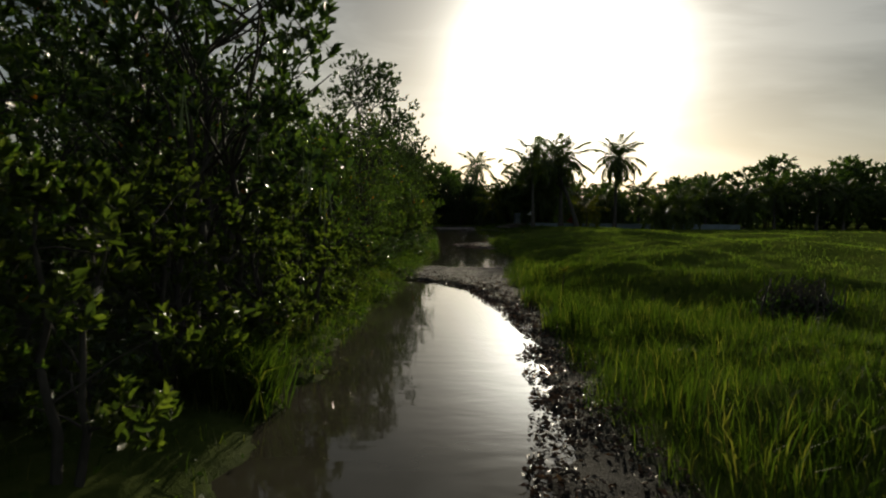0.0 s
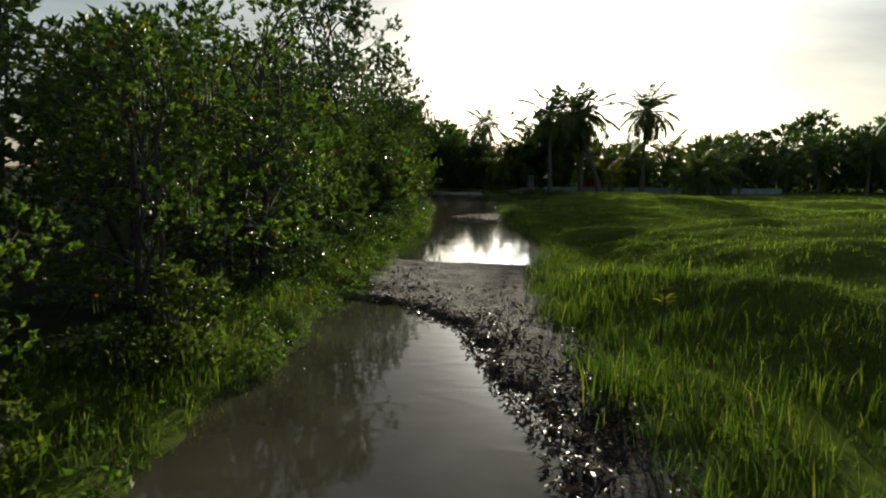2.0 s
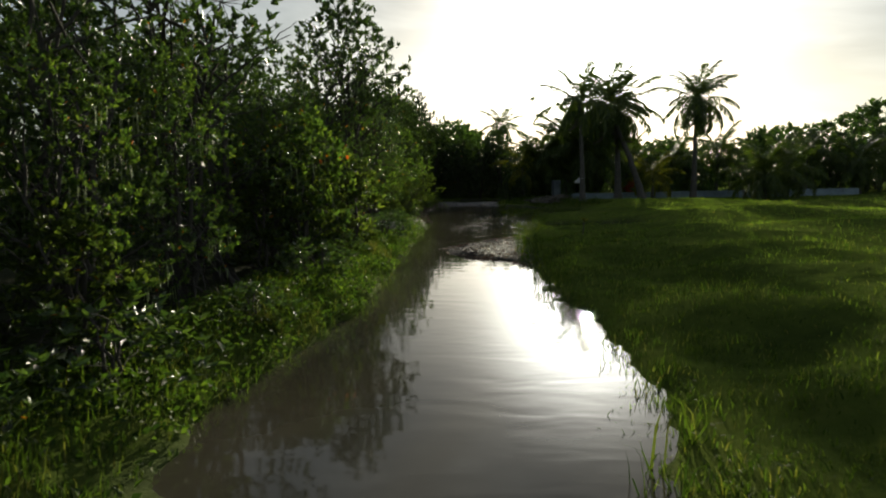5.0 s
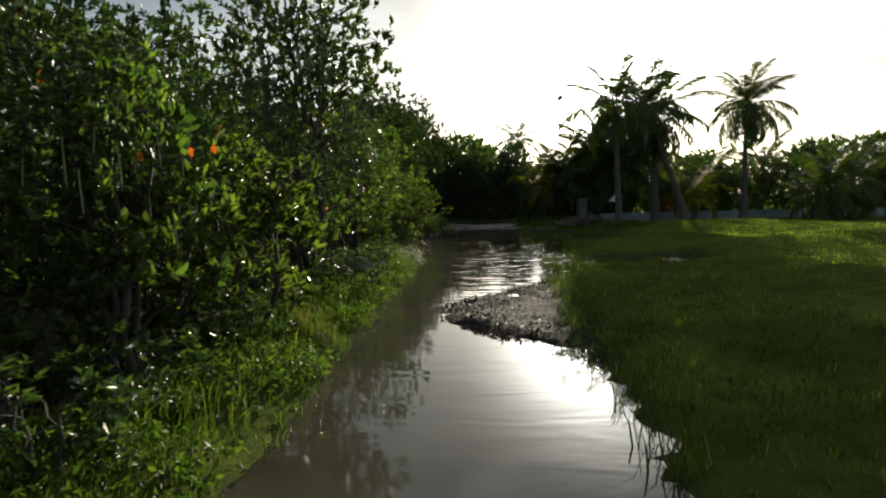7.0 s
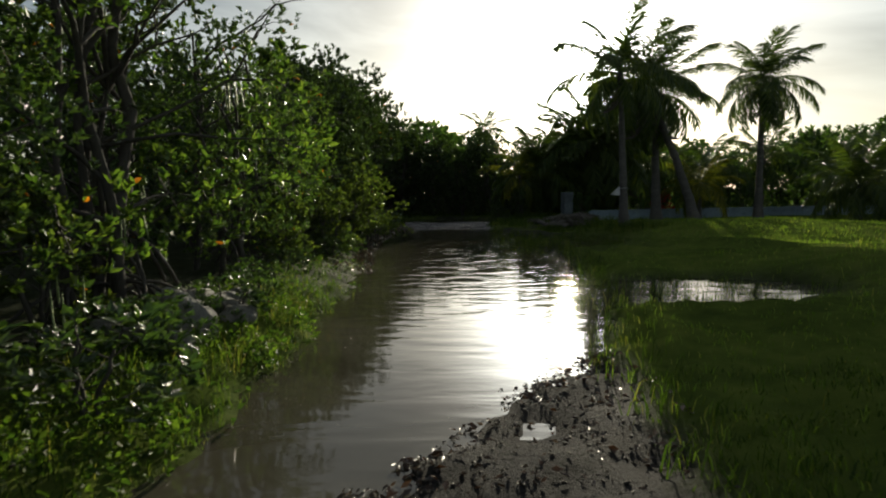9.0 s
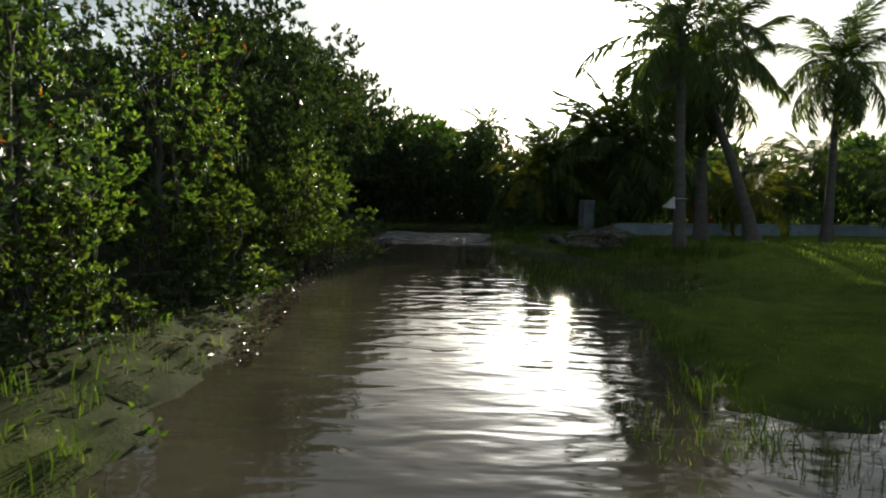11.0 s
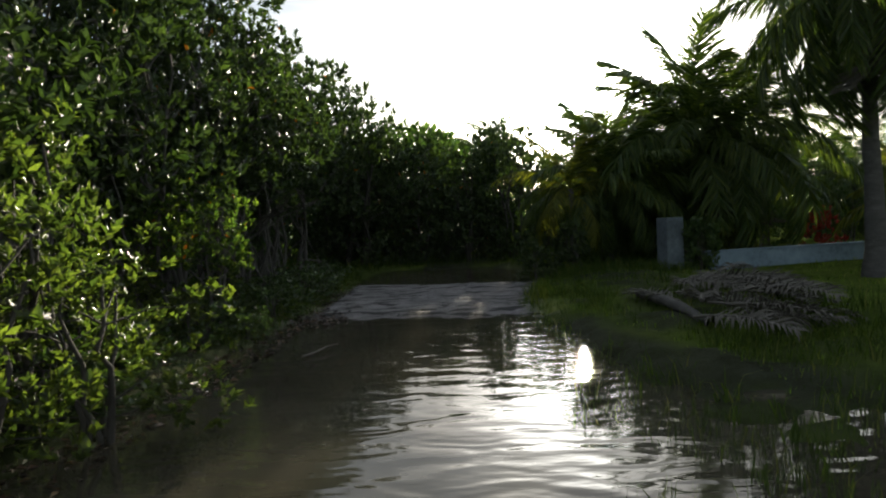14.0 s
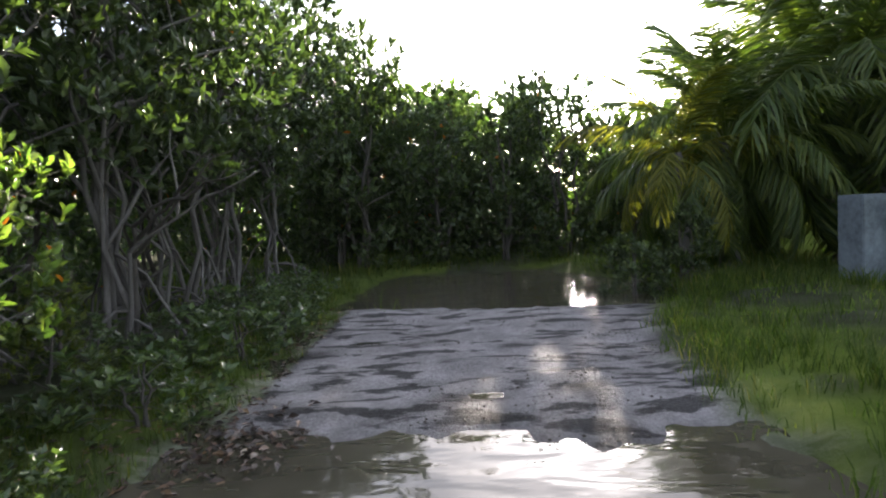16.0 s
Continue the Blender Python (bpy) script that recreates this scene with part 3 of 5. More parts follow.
def mangrove_meshes(seed, tall, reach, low, clumps, per, leaf, six, stems=3, prop=True, bare=0.0):
    """Trunk and crown meshes for one mangrove. tall: height; reach: the crown's radius; low: where the leaves begin."""
    rnd = np.random.RandomState(seed)
    wood, twigs = [], Tubes()
    # lobes of the crown, each fed by a limb
    lobes = []
    count = 11 + int(reach * 5)
    for k in range(count):
        f = (k + 0.5) / count
        z = low + 0.05 * tall + (tall - low - 0.1 * tall) * f
        rr = reach * (0.45 + 0.55 * math.sin(math.pi * min(1.0, 0.25 + 0.8 * f))) * (0.45 + 0.5 * rnd.rand())
        a = k * 2.4 + rnd.rand()
        lobes.append((rr * math.cos(a), rr * math.sin(a), z, reach * (0.22 + 0.24 * rnd.rand())))
    lobes = np.array(lobes)
    tops = []
    for s in range(stems):
        a = s * 2 * math.pi / stems + rnd.rand()
        base = (0.02 * tall * math.cos(a), 0.02 * tall * math.sin(a), -0.15)
        top = (0.5 * reach * math.cos(a) * rnd.rand(), 0.5 * reach * math.sin(a) * rnd.rand(), tall * (0.72 + 0.15 * rnd.rand()))
        p = bend(base, top, 0, rnd, 9, 0.05)
        r0 = ((0.012 if low < 1.2 else 0.006) + 0.006 * rnd.rand()) * min(tall, 6.0) ** 0.8 + 0.002
        wood.append(Tubes())
        wood[-1].add(p, np.linspace(r0, r0 * 0.3, 9), 7, 0.25, rnd)
        tops.append(p)
    for x, y, z, r in lobes:
        p = tops[rnd.randint(stems)]
        h = p[np.argmin(np.abs(p[:, 2] - max(0.05 * tall, z - 0.05 * tall - 0.35 * rnd.rand() * z)))]
        twigs.add(bend(h, (x, y, z), 0.016 * tall, rnd, 5, 0.07), np.linspace(0.0045 * tall + 0.001, 0.0016 * tall, 5), 5)
    if prop:
        for k in range(9):
            a, rr = rnd.rand() * 6.28, 0.45 + 0.5 * rnd.rand()
            p = tops[k % stems]
            h = p[1 + k % 2]
            twigs.add(bend(h, (rr * math.cos(a), rr * math.sin(a), -0.15), 0.18, rnd, 6, 0.04), np.linspace(0.018, 0.013, 6), 5)
    for k in range(int(bare)):
        p = tops[k % stems]
        h = p[4 + k % 3]
        a = rnd.rand() * 6.28
        tip = h + np.array([math.cos(a), math.sin(a), 0.6 + 0.5 * rnd.rand()]) * (0.7 + 0.6 * rnd.rand())
        q = bend(h, tip, 0.05, rnd, 6, 0.08)
        twigs.add(q, np.linspace(0.02, 0.005, 6), 5)
        for g in range(3):
            twigs.add(bend(q[2 + g], q[2 + g] + (rnd.rand(3) - 0.35) * 0.5, 0, rnd, 4, 0.1), np.linspace(0.009, 0.003, 4), 4)
    # rosettes of leaves over the lobes
    which = rnd.choice(len(lobes), clumps, p=lobes[:, 3] ** 2 / (lobes[:, 3] ** 2).sum())
    d = unit(rnd.randn(clumps, 3))
    rad = lobes[which, 3] * (0.4 + 0.75 * rnd.rand(clumps) ** 0.6)
    c = lobes[which, :3] + d * rad[:, None] * np.array([1, 1, 0.85])
    c[:, 2] = np.maximum(c[:, 2], low + 0.03 * tall * rnd.rand(clumps))
    out = unit(d + np.array([0, 0, 1.1]) + 0.35 * rnd.randn(clumps, 3))
    pick = rnd.choice(clumps, min(clumps, 150 if six else 30), replace=False)
    for k in pick:
        hub = lobes[which[k], :3]
        twigs.add([hub, (hub + c[k]) / 2 + out[k] * 0.02, c[k]], [0.0012 * tall, 0.0008 * tall, 0.0015], 3)
    n = clumps * per
    ci = np.repeat(np.arange(clumps), per)
    ax = out[ci]
    q = unit(np.cross(ax, unit(rnd.randn(n, 3))))
    way = unit(ax * (0.35 + 0.75 * rnd.rand(n, 1)) + q * 0.66 + np.array([0, 0, 0.22]))
    base = c[ci] - ax * (rnd.rand(n, 1) * leaf * 1.0)
    ln = leaf * (0.65 + 0.6 * rnd.rand(n))
    v, f = leaves(base, way, ax + 0.5 * rnd.randn(n, 3), ln, ln * (0.37 + 0.12 * rnd.rand(n)), six)
    pods = None
    if six and tall > 3:
        pods = Tubes()
        for k in np.repeat(rnd.choice(clumps, 16, replace=False), 4):
            ln = 0.2 + 0.2 * rnd.rand()
            p = c[k] + (rnd.rand(3) - 0.5) * np.array([0.22, 0.22, 0.12])
            sway = (rnd.rand(2) - 0.5) * 0.05
            pods.add([p, p + (sway[0] * 0.3, sway[1] * 0.3, -ln * 0.3), p + (sway[0], sway[1], -ln * 0.8), p + (sway[0] * 1.2, sway[1] * 1.2, -ln)], [0.003, 0.006, 0.0075, 0.001], 4)
    return wood, twigs, v, f, pods


def mangrove(name, seed, at, tall, reach, low, clumps, per, leaf, six, label, group, mat, stems=3, prop=True, bare=0, bark=None):
    wood, twigs, v, f, pods = mangrove_meshes(seed, tall, reach, low, clumps, per, leaf, six, stems, prop, bare)
    ob = thing(name, pose(*at), label, "tree", group)
    for stem in wood:
        part("trunk", stem.mesh("trunk", bark or M_BARK), ob)
    tagged(part("branchwork", twigs.mesh("branchwork", bark or M_BARK), ob), kind="stuff")
    part("crown", mesh_of("crown", v, [f], mat), ob)
    if pods:
        tagged(part("pod_fringe", pods.mesh("pod_fringe", M_POD), ob, "long green seed pods hanging among the leaves"), kind="stuff")
    return ob


def row_of_mangroves():
    rnd = np.random.RandomState(5)
    dense = "dense dark-green mangrove with glossy oval leaves beside the track"
    models = [mangrove("mangrove_tree", 10 + k, (0, 0, 0), 5.0, 1.45, (0.75, 0.35, 0.6, 0.95, 0.25)[k], 900 if k in (1, 4) else 1100, 8, 0.082 if k in (1, 4) else 0.076, k in (1, 4), dense, "mangroves along the track", M_LEAF_LIT if k in (1, 4) else M_LEAF, 3, True, 3 * (k % 2)) for k in range(5)]
    used = [False] * 5
    y = 1.6
    k = 0
    while y < 39.5:
        tall = float(np.interp(y, [0, 10, 16, 18.5, 22, 24, 27, 29, 31, 33.5, 38, 42], [4.0, 4.0, 3.9, 5.0, 5.2, 4.3, 4.0, 5.2, 5.4, 4.5, 4.4, 4.6])) * (0.86 + 0.26 * rnd.rand())
        x = float(left_edge(y)) - float(np.interp(y, [0, 9, 14, 22, 33, 36, 38.6, 42], [2.1, 1.95, 1.65, 1.75, 1.6, 1.42, 1.35, 1.7])) - 0.5 * rnd.rand() ** 1.5 - ((0.75 if y > 18 else 0.5) if k % 3 == 2 else 0.0)
        s = tall / 5.0
        w = max(0.93, s) * (0.9 + 0.2 * rnd.rand())
        m = pose(x, y, height(x, y) - 0.02, 0, 0, rnd.rand() * 360) @ Matrix.Diagonal((w, w, s, 1))
        j = k % 5
        if used[j]:
            copy_thing(models[j], m)
        else:
            models[j].matrix_basis, used[j] = m, True
        y += 1.5 + 0.55 * rnd.rand()
        k += 1
    low = None
    for x, y, s in ((-1.75, 13.3, 0.66), (-1.8, 16.1, 0.6), (-2.05, 8.6, 0.68), (-1.9, 10.9, 0.74), (-2.3, 2.5, 0.74), (-1.85, 20.3, 0.76), (-1.8, 18.3, 0.7), (-1.95, 23.7, 0.84), (-2.0, 26.2, 0.78)):
        m = pose(x, y, height(x, y) - 0.02, 0, 0, rnd.rand() * 360) @ Matrix.Diagonal((s, s, s, 1))
        if low is None:
            low = mangrove("mangrove_tree", 16, (0, 0, 0), 5.0, 1.45, 0.3, 620, 8, 0.092, True, "low bushy mangrove beside the track, its leaves coloured as if sunlit", "mangroves along the track", M_LEAF_LIT, 3, True, 3)
            low.matrix_basis = m
        else:
            copy_thing(low, m)
    copy_thing(models[0], pose(-2.7, 41.1, height(-2.7, 41.1) - 0.02, 0, 0, 130) @ Matrix.Diagonal((0.9, 0.9, 0.9, 1)))
    # deeper in the thicket
    back = [mangrove("mangrove_tree", 40 + k, (0, 0, 0), 6.0, 1.9, 0.3, 470, 7, 0.21, False, "tall mangrove deep in the thicket, dark green", "mangroves in the thicket", M_LEAF, 3, False, 4) for k in range(3)]
    used = [False] * 3
    k = 0
    for x0, gap, rise in ((-4.6, 2.9, 0.97), (-7.4, 5.2, 1.03)):
        y = 3.0 + (x0 + 4.7) * -0.6
        while y < 60:
            tall = float(np.interp(y, [0, 8, 14, 20, 27, 33, 40, 50, 60], [5.2, 5.2, 4.7, 5.2, 5.8, 5.6, 5.2, 5.7, 5.4])) * rise * (0.92 + 0.16 * rnd.rand())
            x = x0 + (rnd.rand() - 0.5) * 0.8 + float(left_edge(y))*0.5
            s = tall / 6.0
            m = pose(x, y, height(x, y) - 0.02, 0, 0, rnd.rand() * 360) @ Matrix.Diagonal((s, s, s, 1))
            j = k % 3
            if used[j]:
                copy_thing(back[j], m)
            else:
                back[j].matrix_basis, used[j] = m, True
            y += gap * (0.85 + 0.3 * rnd.rand())
            k += 1


def tall_mangroves():
    """Where the track ends the stems stand bare below the leaves."""
    rnd = np.random.RandomState(8)
    label = "tall mangrove with bare pale stems and leaves high up"
    models = [mangrove("mangrove_tree", 70 + k, (0, 0, 0), 5.4, 1.6, 1.5, 860, 8, 0.13, False, label, "bare-stemmed mangroves", M_LEAF_OLIVE, 5, True, 6, M_BARK_PALE) for k in range(3)]
    places = [(-2.9, 41.4, 4.7), (-2.9, 43.4, 4.9), (-3.0, 45.2, 5.3), (-2.9, 47.0, 5.4), (-3.1, 48.8, 5.5), (-2.8, 50.6, 5.5), (-2.9, 52.4, 5.6), (-3.0, 54.2, 5.6), (-2.7, 56.0, 5.5), (-4.6, 46.4, 5.8), (-4.7, 50.0, 5.9), (-4.4, 53.4, 6.0), (-4.0, 57.0, 6.0)]
    for k, (x, y, tall) in enumerate(places):
        s = 1.08 * tall / 5.4
        m = pose(x, y, height(x, y) - 0.02, 0, 0, rnd.rand() * 360) @ Matrix.Diagonal((s, s, s, 1))
        if k < 3:
            models[k].matrix_basis = m
        else:
            copy_thing(models[k % 3], m)
    label = "dense mangrove closing the end of the track"
    models = [mangrove("mangrove_tree", 80 + k, (0, 0, 0), 4.4, 1.5, 0.1, 680, 8, 0.155, False, label, "mangroves at the track's end", M_LEAF_OLIVE, 3, False, 0) for k in range(3)]
    places = [(-1.4, 58.6, 4.8), (0.4, 59.2, 3.9), (1.9, 58.8, 3.6), (3.4, 59.4, 3.5), (4.9, 59.0, 3.2), (6.4, 59.6, 3.4), (-2.8, 60.4, 5.6),
              (-0.6, 61.6, 4.6), (1.2, 61.8, 4.3), (3.0, 62.0, 4.0), (4.8, 62.2, 3.7), (6.8, 62.0, 3.8), (-2.2, 62.8, 4.6), (-2.0, 58.9, 3.0)]
    for k, (x, y, tall) in enumerate(places):
        s = 1.06 * tall / 4.4
        m = pose(x, y, height(x, y) - 0.02, 0, 0, rnd.rand() * 360) @ Matrix.Diagonal((s, s, s, 1))
        if k < 3:
            models[k].matrix_basis = m
        else:
            copy_thing(models[k % 3], m)


    label = "tall open-crowned mangrove with thin bare limbs above the thicket"
    for k, (x, y, tall) in enumerate([(-1.9, 30.0, 5.7), (-2.4, 21.4, 6.2), (-2.35, 6.3, 4.4)]):
        mangrove("mangrove_tree", 95 + k, on(x, y), tall, 1.5, tall * (0.25 if k == 2 else 0.5), 660, 8, 0.115, True, label, "open-crowned mangroves", M_LEAF, 3, True, 12)


def saplings():
    rnd = np.random.RandomState(21)
    label = "leafy bright-green mangrove sapling at the water's edge"
    models = [mangrove("mangrove_sapling", 100 + k, (0, 0, 0), 1.6, 0.5, 0.12, 200, 8, 0.08, True, label, "mangrove saplings on the bank", M_LEAF_YOUNG, 2, False, 0) for k in range(4)]
    places = [(-1.75, 2.9, 1.5), (-1.55, 5.4, 1.55), (-1.95, 4.5, 1.7), (-1.5, 7.2, 1.7), (-1.5, 8.4, 0.7), (-1.35, 10.2, 0.8), (-1.4, 14.3, 0.6), (-1.6, 18.0, 1.1),
              (-1.7, 22.4, 1.5), (-1.85, 23.4, 1.9), (-1.05, 24.9, 1.75), (-1.4, 24.1, 1.3), (-1.9, 29.2, 1.3), (-1.5, 35.0, 1.2), (-1.35, 38.0, 1.3), (-1.3, 40.4, 1.4),
              (-2.0, 44.2, 1.1), (-2.3, 45.4, 1.0), (-2.2, 48.6, 1.0), (-1.7, 44.0, 0.8), (-1.75, 45.0, 0.75), (-1.7, 45.9, 0.7), (-2.5, 46.4, 1.1), (-1.85, 46.5, 0.6)]
    for k, (x, y, tall) in enumerate(places):
        s = tall / 1.6
        m = pose(x, y, height(x, y) - 0.02, 0, 0, rnd.rand() * 360) @ Matrix.Diagonal((s * 1.15, s * 1.15, s, 1))
        if k < 4:
            models[k].matrix_basis = m
        else:
            copy_thing(models[k % 4], m)
    label = "tall leafy mangrove sapling with many upright stems on the bank"
    models = [mangrove("mangrove_sapling", 110 + k, (0, 0, 0), 2.2, 0.95, 0.25, 270, 9, 0.088, False, label, "tall saplings on the bank", M_LEAF_YOUNG, 5, False, 0) for k in range(2)]
    for k, (x, y, tall) in enumerate([(-1.15, 41.7, 2.0), (-1.6, 42.8, 2.4), (-0.95, 42.7, 1.7), (-1.9, 40.9, 1.7), (-1.95, 39.2, 1.8), (-2.35, 40.2, 2.2)]):
        s = tall / 2.2
        w = 0.62 if y > 46 else 1.0
        m = pose(x, y, height(x, y) - 0.02, 0, 0, rnd.rand() * 360) @ Matrix.Diagonal((w, w, s, 1))
        if k < 2:
            models[k].matrix_basis = m
        else:
            copy_thing(models[k % 2], m)
    label = "thin-stemmed mangrove sapling with sparse leaves coloured as if sunlit"
    # the lit leaf colour stands in for sun on these two
    for k, (x, y, tall) in enumerate([(-1.8, 47.15, 2.2), (-2.9, 47.4, 1.95)]):
        mangrove("mangrove_sapling", 115 + k, on(x, y), tall, 0.75 - 0.13 * k, 0.8, 260 - 90 * k, 9, 0.088, True, label, "sparse saplings on the bank", M_LEAF_LIT, 4, False, 0, M_BARK_PALE)
    label = "low weedy shrub with small dark leaves on the bank"
    models = [mangrove("bank_shrub", 160 + k, (0, 0, 0), 0.5, 0.3, 0.02, 95, 7, 0.053, False, label, "weedy shrubs on the bank", M_LEAF, 3, False, 0) for k in range(3)]
    for k in range(62):
        y = 1.5 + k * 1.6 + 0.9 * rnd.rand() if k < 34 else 37.5 + (k - 34) * 0.58 + 0.5 * rnd.rand()
        x = float(left_edge(y)) - (0.6 + 0.6 * rnd.rand() if k < 34 else 0.3 + 1.3 * rnd.rand())
        s = 0.6 + 0.6 * rnd.rand()
        m = pose(x, y, height(x, y) - 0.02, 0, 0, rnd.rand() * 360) @ Matrix.Diagonal((s * 1.3, s * 1.3, s, 1))
        if k < 3:
            models[k].matrix_basis = m
        else:
            copy_thing(models[k % 3], m)


# ---- palms ----
def frond_mesh(name, rnd, length, rise, droop, mat, pairs=46, wide=0.55, hang=0.6, blade=0.026, first=0.16):
    """One feather frond that starts along +x, lifted by rise degrees, and droops."""
    n = 14
    t = np.linspace(0, 1, n)
    ang = radians(rise) - radians(droop) * t ** 1.4
    dx, dz = np.cos(ang), np.sin(ang)
    sx = np.concatenate([[0], np.cumsum((dx[1:] + dx[:-1]) / 2)]) * length / (n - 1)
    sz = np.concatenate([[0], np.cumsum((dz[1:] + dz[:-1]) / 2)]) * length / (n - 1)
    sy = 0.06 * length * (rnd.rand() - 0.5) * 2 * t ** 2
    p = np.stack([sx, sy, sz], 1)
    tub = Tubes()
    tub.add(p, np.linspace(0.03, 0.005, n), 4)
    u = np.repeat(np.linspace(first, 1.0, pairs), 2)
    u = np.clip(u + 0.4 * (rnd.rand(len(u)) - 0.5) / pairs, 0, 1)
    base = np.stack([np.interp(u, t, p[:, k]) for k in range(3)], 1)
    a = np.interp(u, t, ang)
    fwd = np.stack([np.cos(a), 0 * a, np.sin(a)], 1)
    sgn = np.where(np.arange(len(u)) % 2, 1.0, -1.0)[:, None]
    m = len(u)
    side = np.array([0, 1.0, 0]) * sgn
    way = unit(fwd * (0.35 + 0.55 * u[:, None]) + side * 0.8 + np.array([0, 0, -1.0]) * (hang * (0.4 + 0.9 * rnd.rand(m, 1))) + 0.14 * rnd.randn(m, 3))
    ln = wide * np.sin(np.pi * np.clip(0.2 + 0.72 * u, 0, 1)) ** 0.6 * (0.75 + 0.4 * rnd.rand(m)) + 0.06
    ln = ln * np.where(rnd.rand(m) < 0.07, 0.45, 1.0)
    # each leaflet is a thin strip that bends down
    W = blade * (0.8 + 0.5 * rnd.rand(m))
    sd = unit(np.cross(way, np.array([0, 0, 1.0]) + 0.4 * rnd.randn(m, 3)))
    mid = base + way * (ln * 0.55)[:, None]
    tip = mid + unit(way + np.array([0, 0, -0.55 - 0.5 * hang])) * (ln * 0.45)[:, None]
    v = np.stack([base - sd * W[:, None] * 0.5, base + sd * W[:, None] * 0.5, mid + sd * W[:, None] * 0.6, mid - sd * W[:, None] * 0.6, tip], 1).reshape(-1, 3)
    i = np.arange(m)[:, None] * 5
    q = i + np.array([[0, 1, 2, 3]])
    tr = i + np.array([[3, 2, 4]])
    return mesh_of(name, v, [q, tr], mat), tub.mesh("midrib", mat)


def hang_frond(name, meshes, parent, label=""):
    """A frond as a part of a palm: its leaflets, and the midrib under them."""
    fr = part(name, meshes[0], parent, label)
    part("midrib", meshes[1], fr)
    return fr


FRONDS = {}


def fronds_of(kind):
    if kind not in FRONDS:
        rnd = np.random.RandomState(len(FRONDS) + 300)
        mat = {"green": M_FROND, "yellow": M_FROND_YELLOW, "dead": M_FROND_DEAD}[kind]
        FRONDS[kind] = [frond_mesh("frond", rnd, 1.0 * 2.6, 12, 46 + 27 * k, mat, 78, 0.78, 0.35 + 0.4 * k, 0.024) for k in range(3)]
    return FRONDS[kind]


def palm(at, tall, lean, count, length, seed, label, group="", kind="green", thick=0.12, steep=80, flat=-35, skirt=0, extra=()):
    """A coconut palm. lean: how far the crown stands off the base, in x and y."""
    rnd = np.random.RandomState(seed)
    ob = thing("palm_tree", pose(*at), label, "palm", group)
    n = 16
    t = np.linspace(0, 1, n)
    p = np.stack([lean[0] * t ** 1.3, lean[1] * t ** 1.3, -0.15 + (tall + 0.15) * t], 1)
    p[1:-1, :2] += (rnd.rand(n - 2, 2) - 0.5) * 0.03
    r = thick * (1.0 + 0.9 * np.exp(-t * 9) - 0.35 * t) * (1 + 0.06 * (np.arange(n) % 2))
    tub = Tubes()
    tub.add(p, r, 10, 0.08, rnd)
    part("trunk", tub.mesh("trunk", M_PALM_BARK), ob)
    top = p[-1]
    meshes = fronds_of(kind)
    for k in range(count):
        f = k / max(1, count - 1)
        el = steep + (flat - steep) * f ** 0.85 + rnd.randn() * 6
        az = k * 137.5 + rnd.randn() * 12
        s = length / 2.6 * (0.82 + 0.3 * rnd.rand()) * (0.75 + 0.25 * math.sin(math.pi * (0.25 + 0.6 * f)))
        fr = hang_frond("frond", meshes[min(2, int(f * 3))], ob)
        fr.matrix_basis = Matrix.Translation((top[0], top[1], top[2] - 0.12 * f)) @ pose(0, 0, 0, 0, 0, az) @ pose(0, 0, 0, 0, 12 - el, 0) @ Matrix.Diagonal((s, s, s, 1))
    for k in range(skirt):
        s = length / 2.6 * (0.6 + 0.2 * rnd.rand())
        fr = hang_frond("dry_frond", fronds_of("dead")[2], ob, "dry hanging frond")
        fr.matrix_basis = Matrix.Translation((top[0], top[1], top[2] - 0.2)) @ pose(0, 0, 0, 0, 0, k * 77 + 20) @ pose(0, 0, 0, 0, 12 + 62 + 14 * rnd.rand(), 0) @ Matrix.Diagonal((s, s, s, 1))
    for az, el, s in extra:
        fr = hang_frond("frond", frond_mesh("frond", rnd, s, 12, 40, M_FROND, 16, 0.42, 0.6, 0.03, 0.86), ob, "thin frond bare but for its tip")
        s = 1.0
        fr.matrix_basis = Matrix.Translation(top) @ pose(0, 0, 0, 0, 0, az) @ pose(0, 0, 0, 0, 12 - el, 0) @ Matrix.Diagonal((s, s, s, 1))
    return ob


row_of_mangroves()
tall_mangroves()
saplings()
palm(on(6.3, 43.6), 4.5, (-0.15, 0.1), 18, 2.1, 1, "coconut palm with a straight grey trunk on the lawn", "coconut palms", thick=0.11, steep=84, flat=-30, skirt=1, extra=((239, 13, 5.3),))
palm(on(9.5, 50.6), 5.2, (-0.1, 0.2), 26, 2.7, 2, "coconut palm with a dark trunk and dry hanging fronds", "coconut palms", thick=0.17, skirt=8)
palm(on(10.5, 49.1), 5.3, (-2.0, 0.2), 24, 2.8, 3, "coconut palm with a leaning trunk swollen at its foot", "coconut palms", thick=0.16, skirt=3)
palm(on(13.9, 51.3), 5.7, (0.1, 0.0), 30, 2.5, 4, "tall coconut palm with a full crown beside the low wall", "coconut palms", thick=0.14, skirt=3)
low_label = "low bushy palm with fronds down to the ground"
palm(on(7.7, 55.4), 3.3, (0.1, 0), 44, 3.4, 5, low_label, "bushy palms", steep=88, flat=-60, thick=0.18, skirt=5)
palm(on(9.3, 56.0), 3.2, (0, 0), 40, 3.3, 6, low_label, "bushy palms", steep=88, flat=-60, thick=0.18, skirt=5)
palm(on(7.0, 57.6), 2.6, (0, 0), 36, 3.0, 7, low_label, "bushy palms", steep=88, flat=-60, thick=0.16)
palm(on(5.4, 54.9), 2.1, (0, 0), 32, 2.5, 8, low_label, "bushy palms", steep=88, flat=-45, thick=0.14)
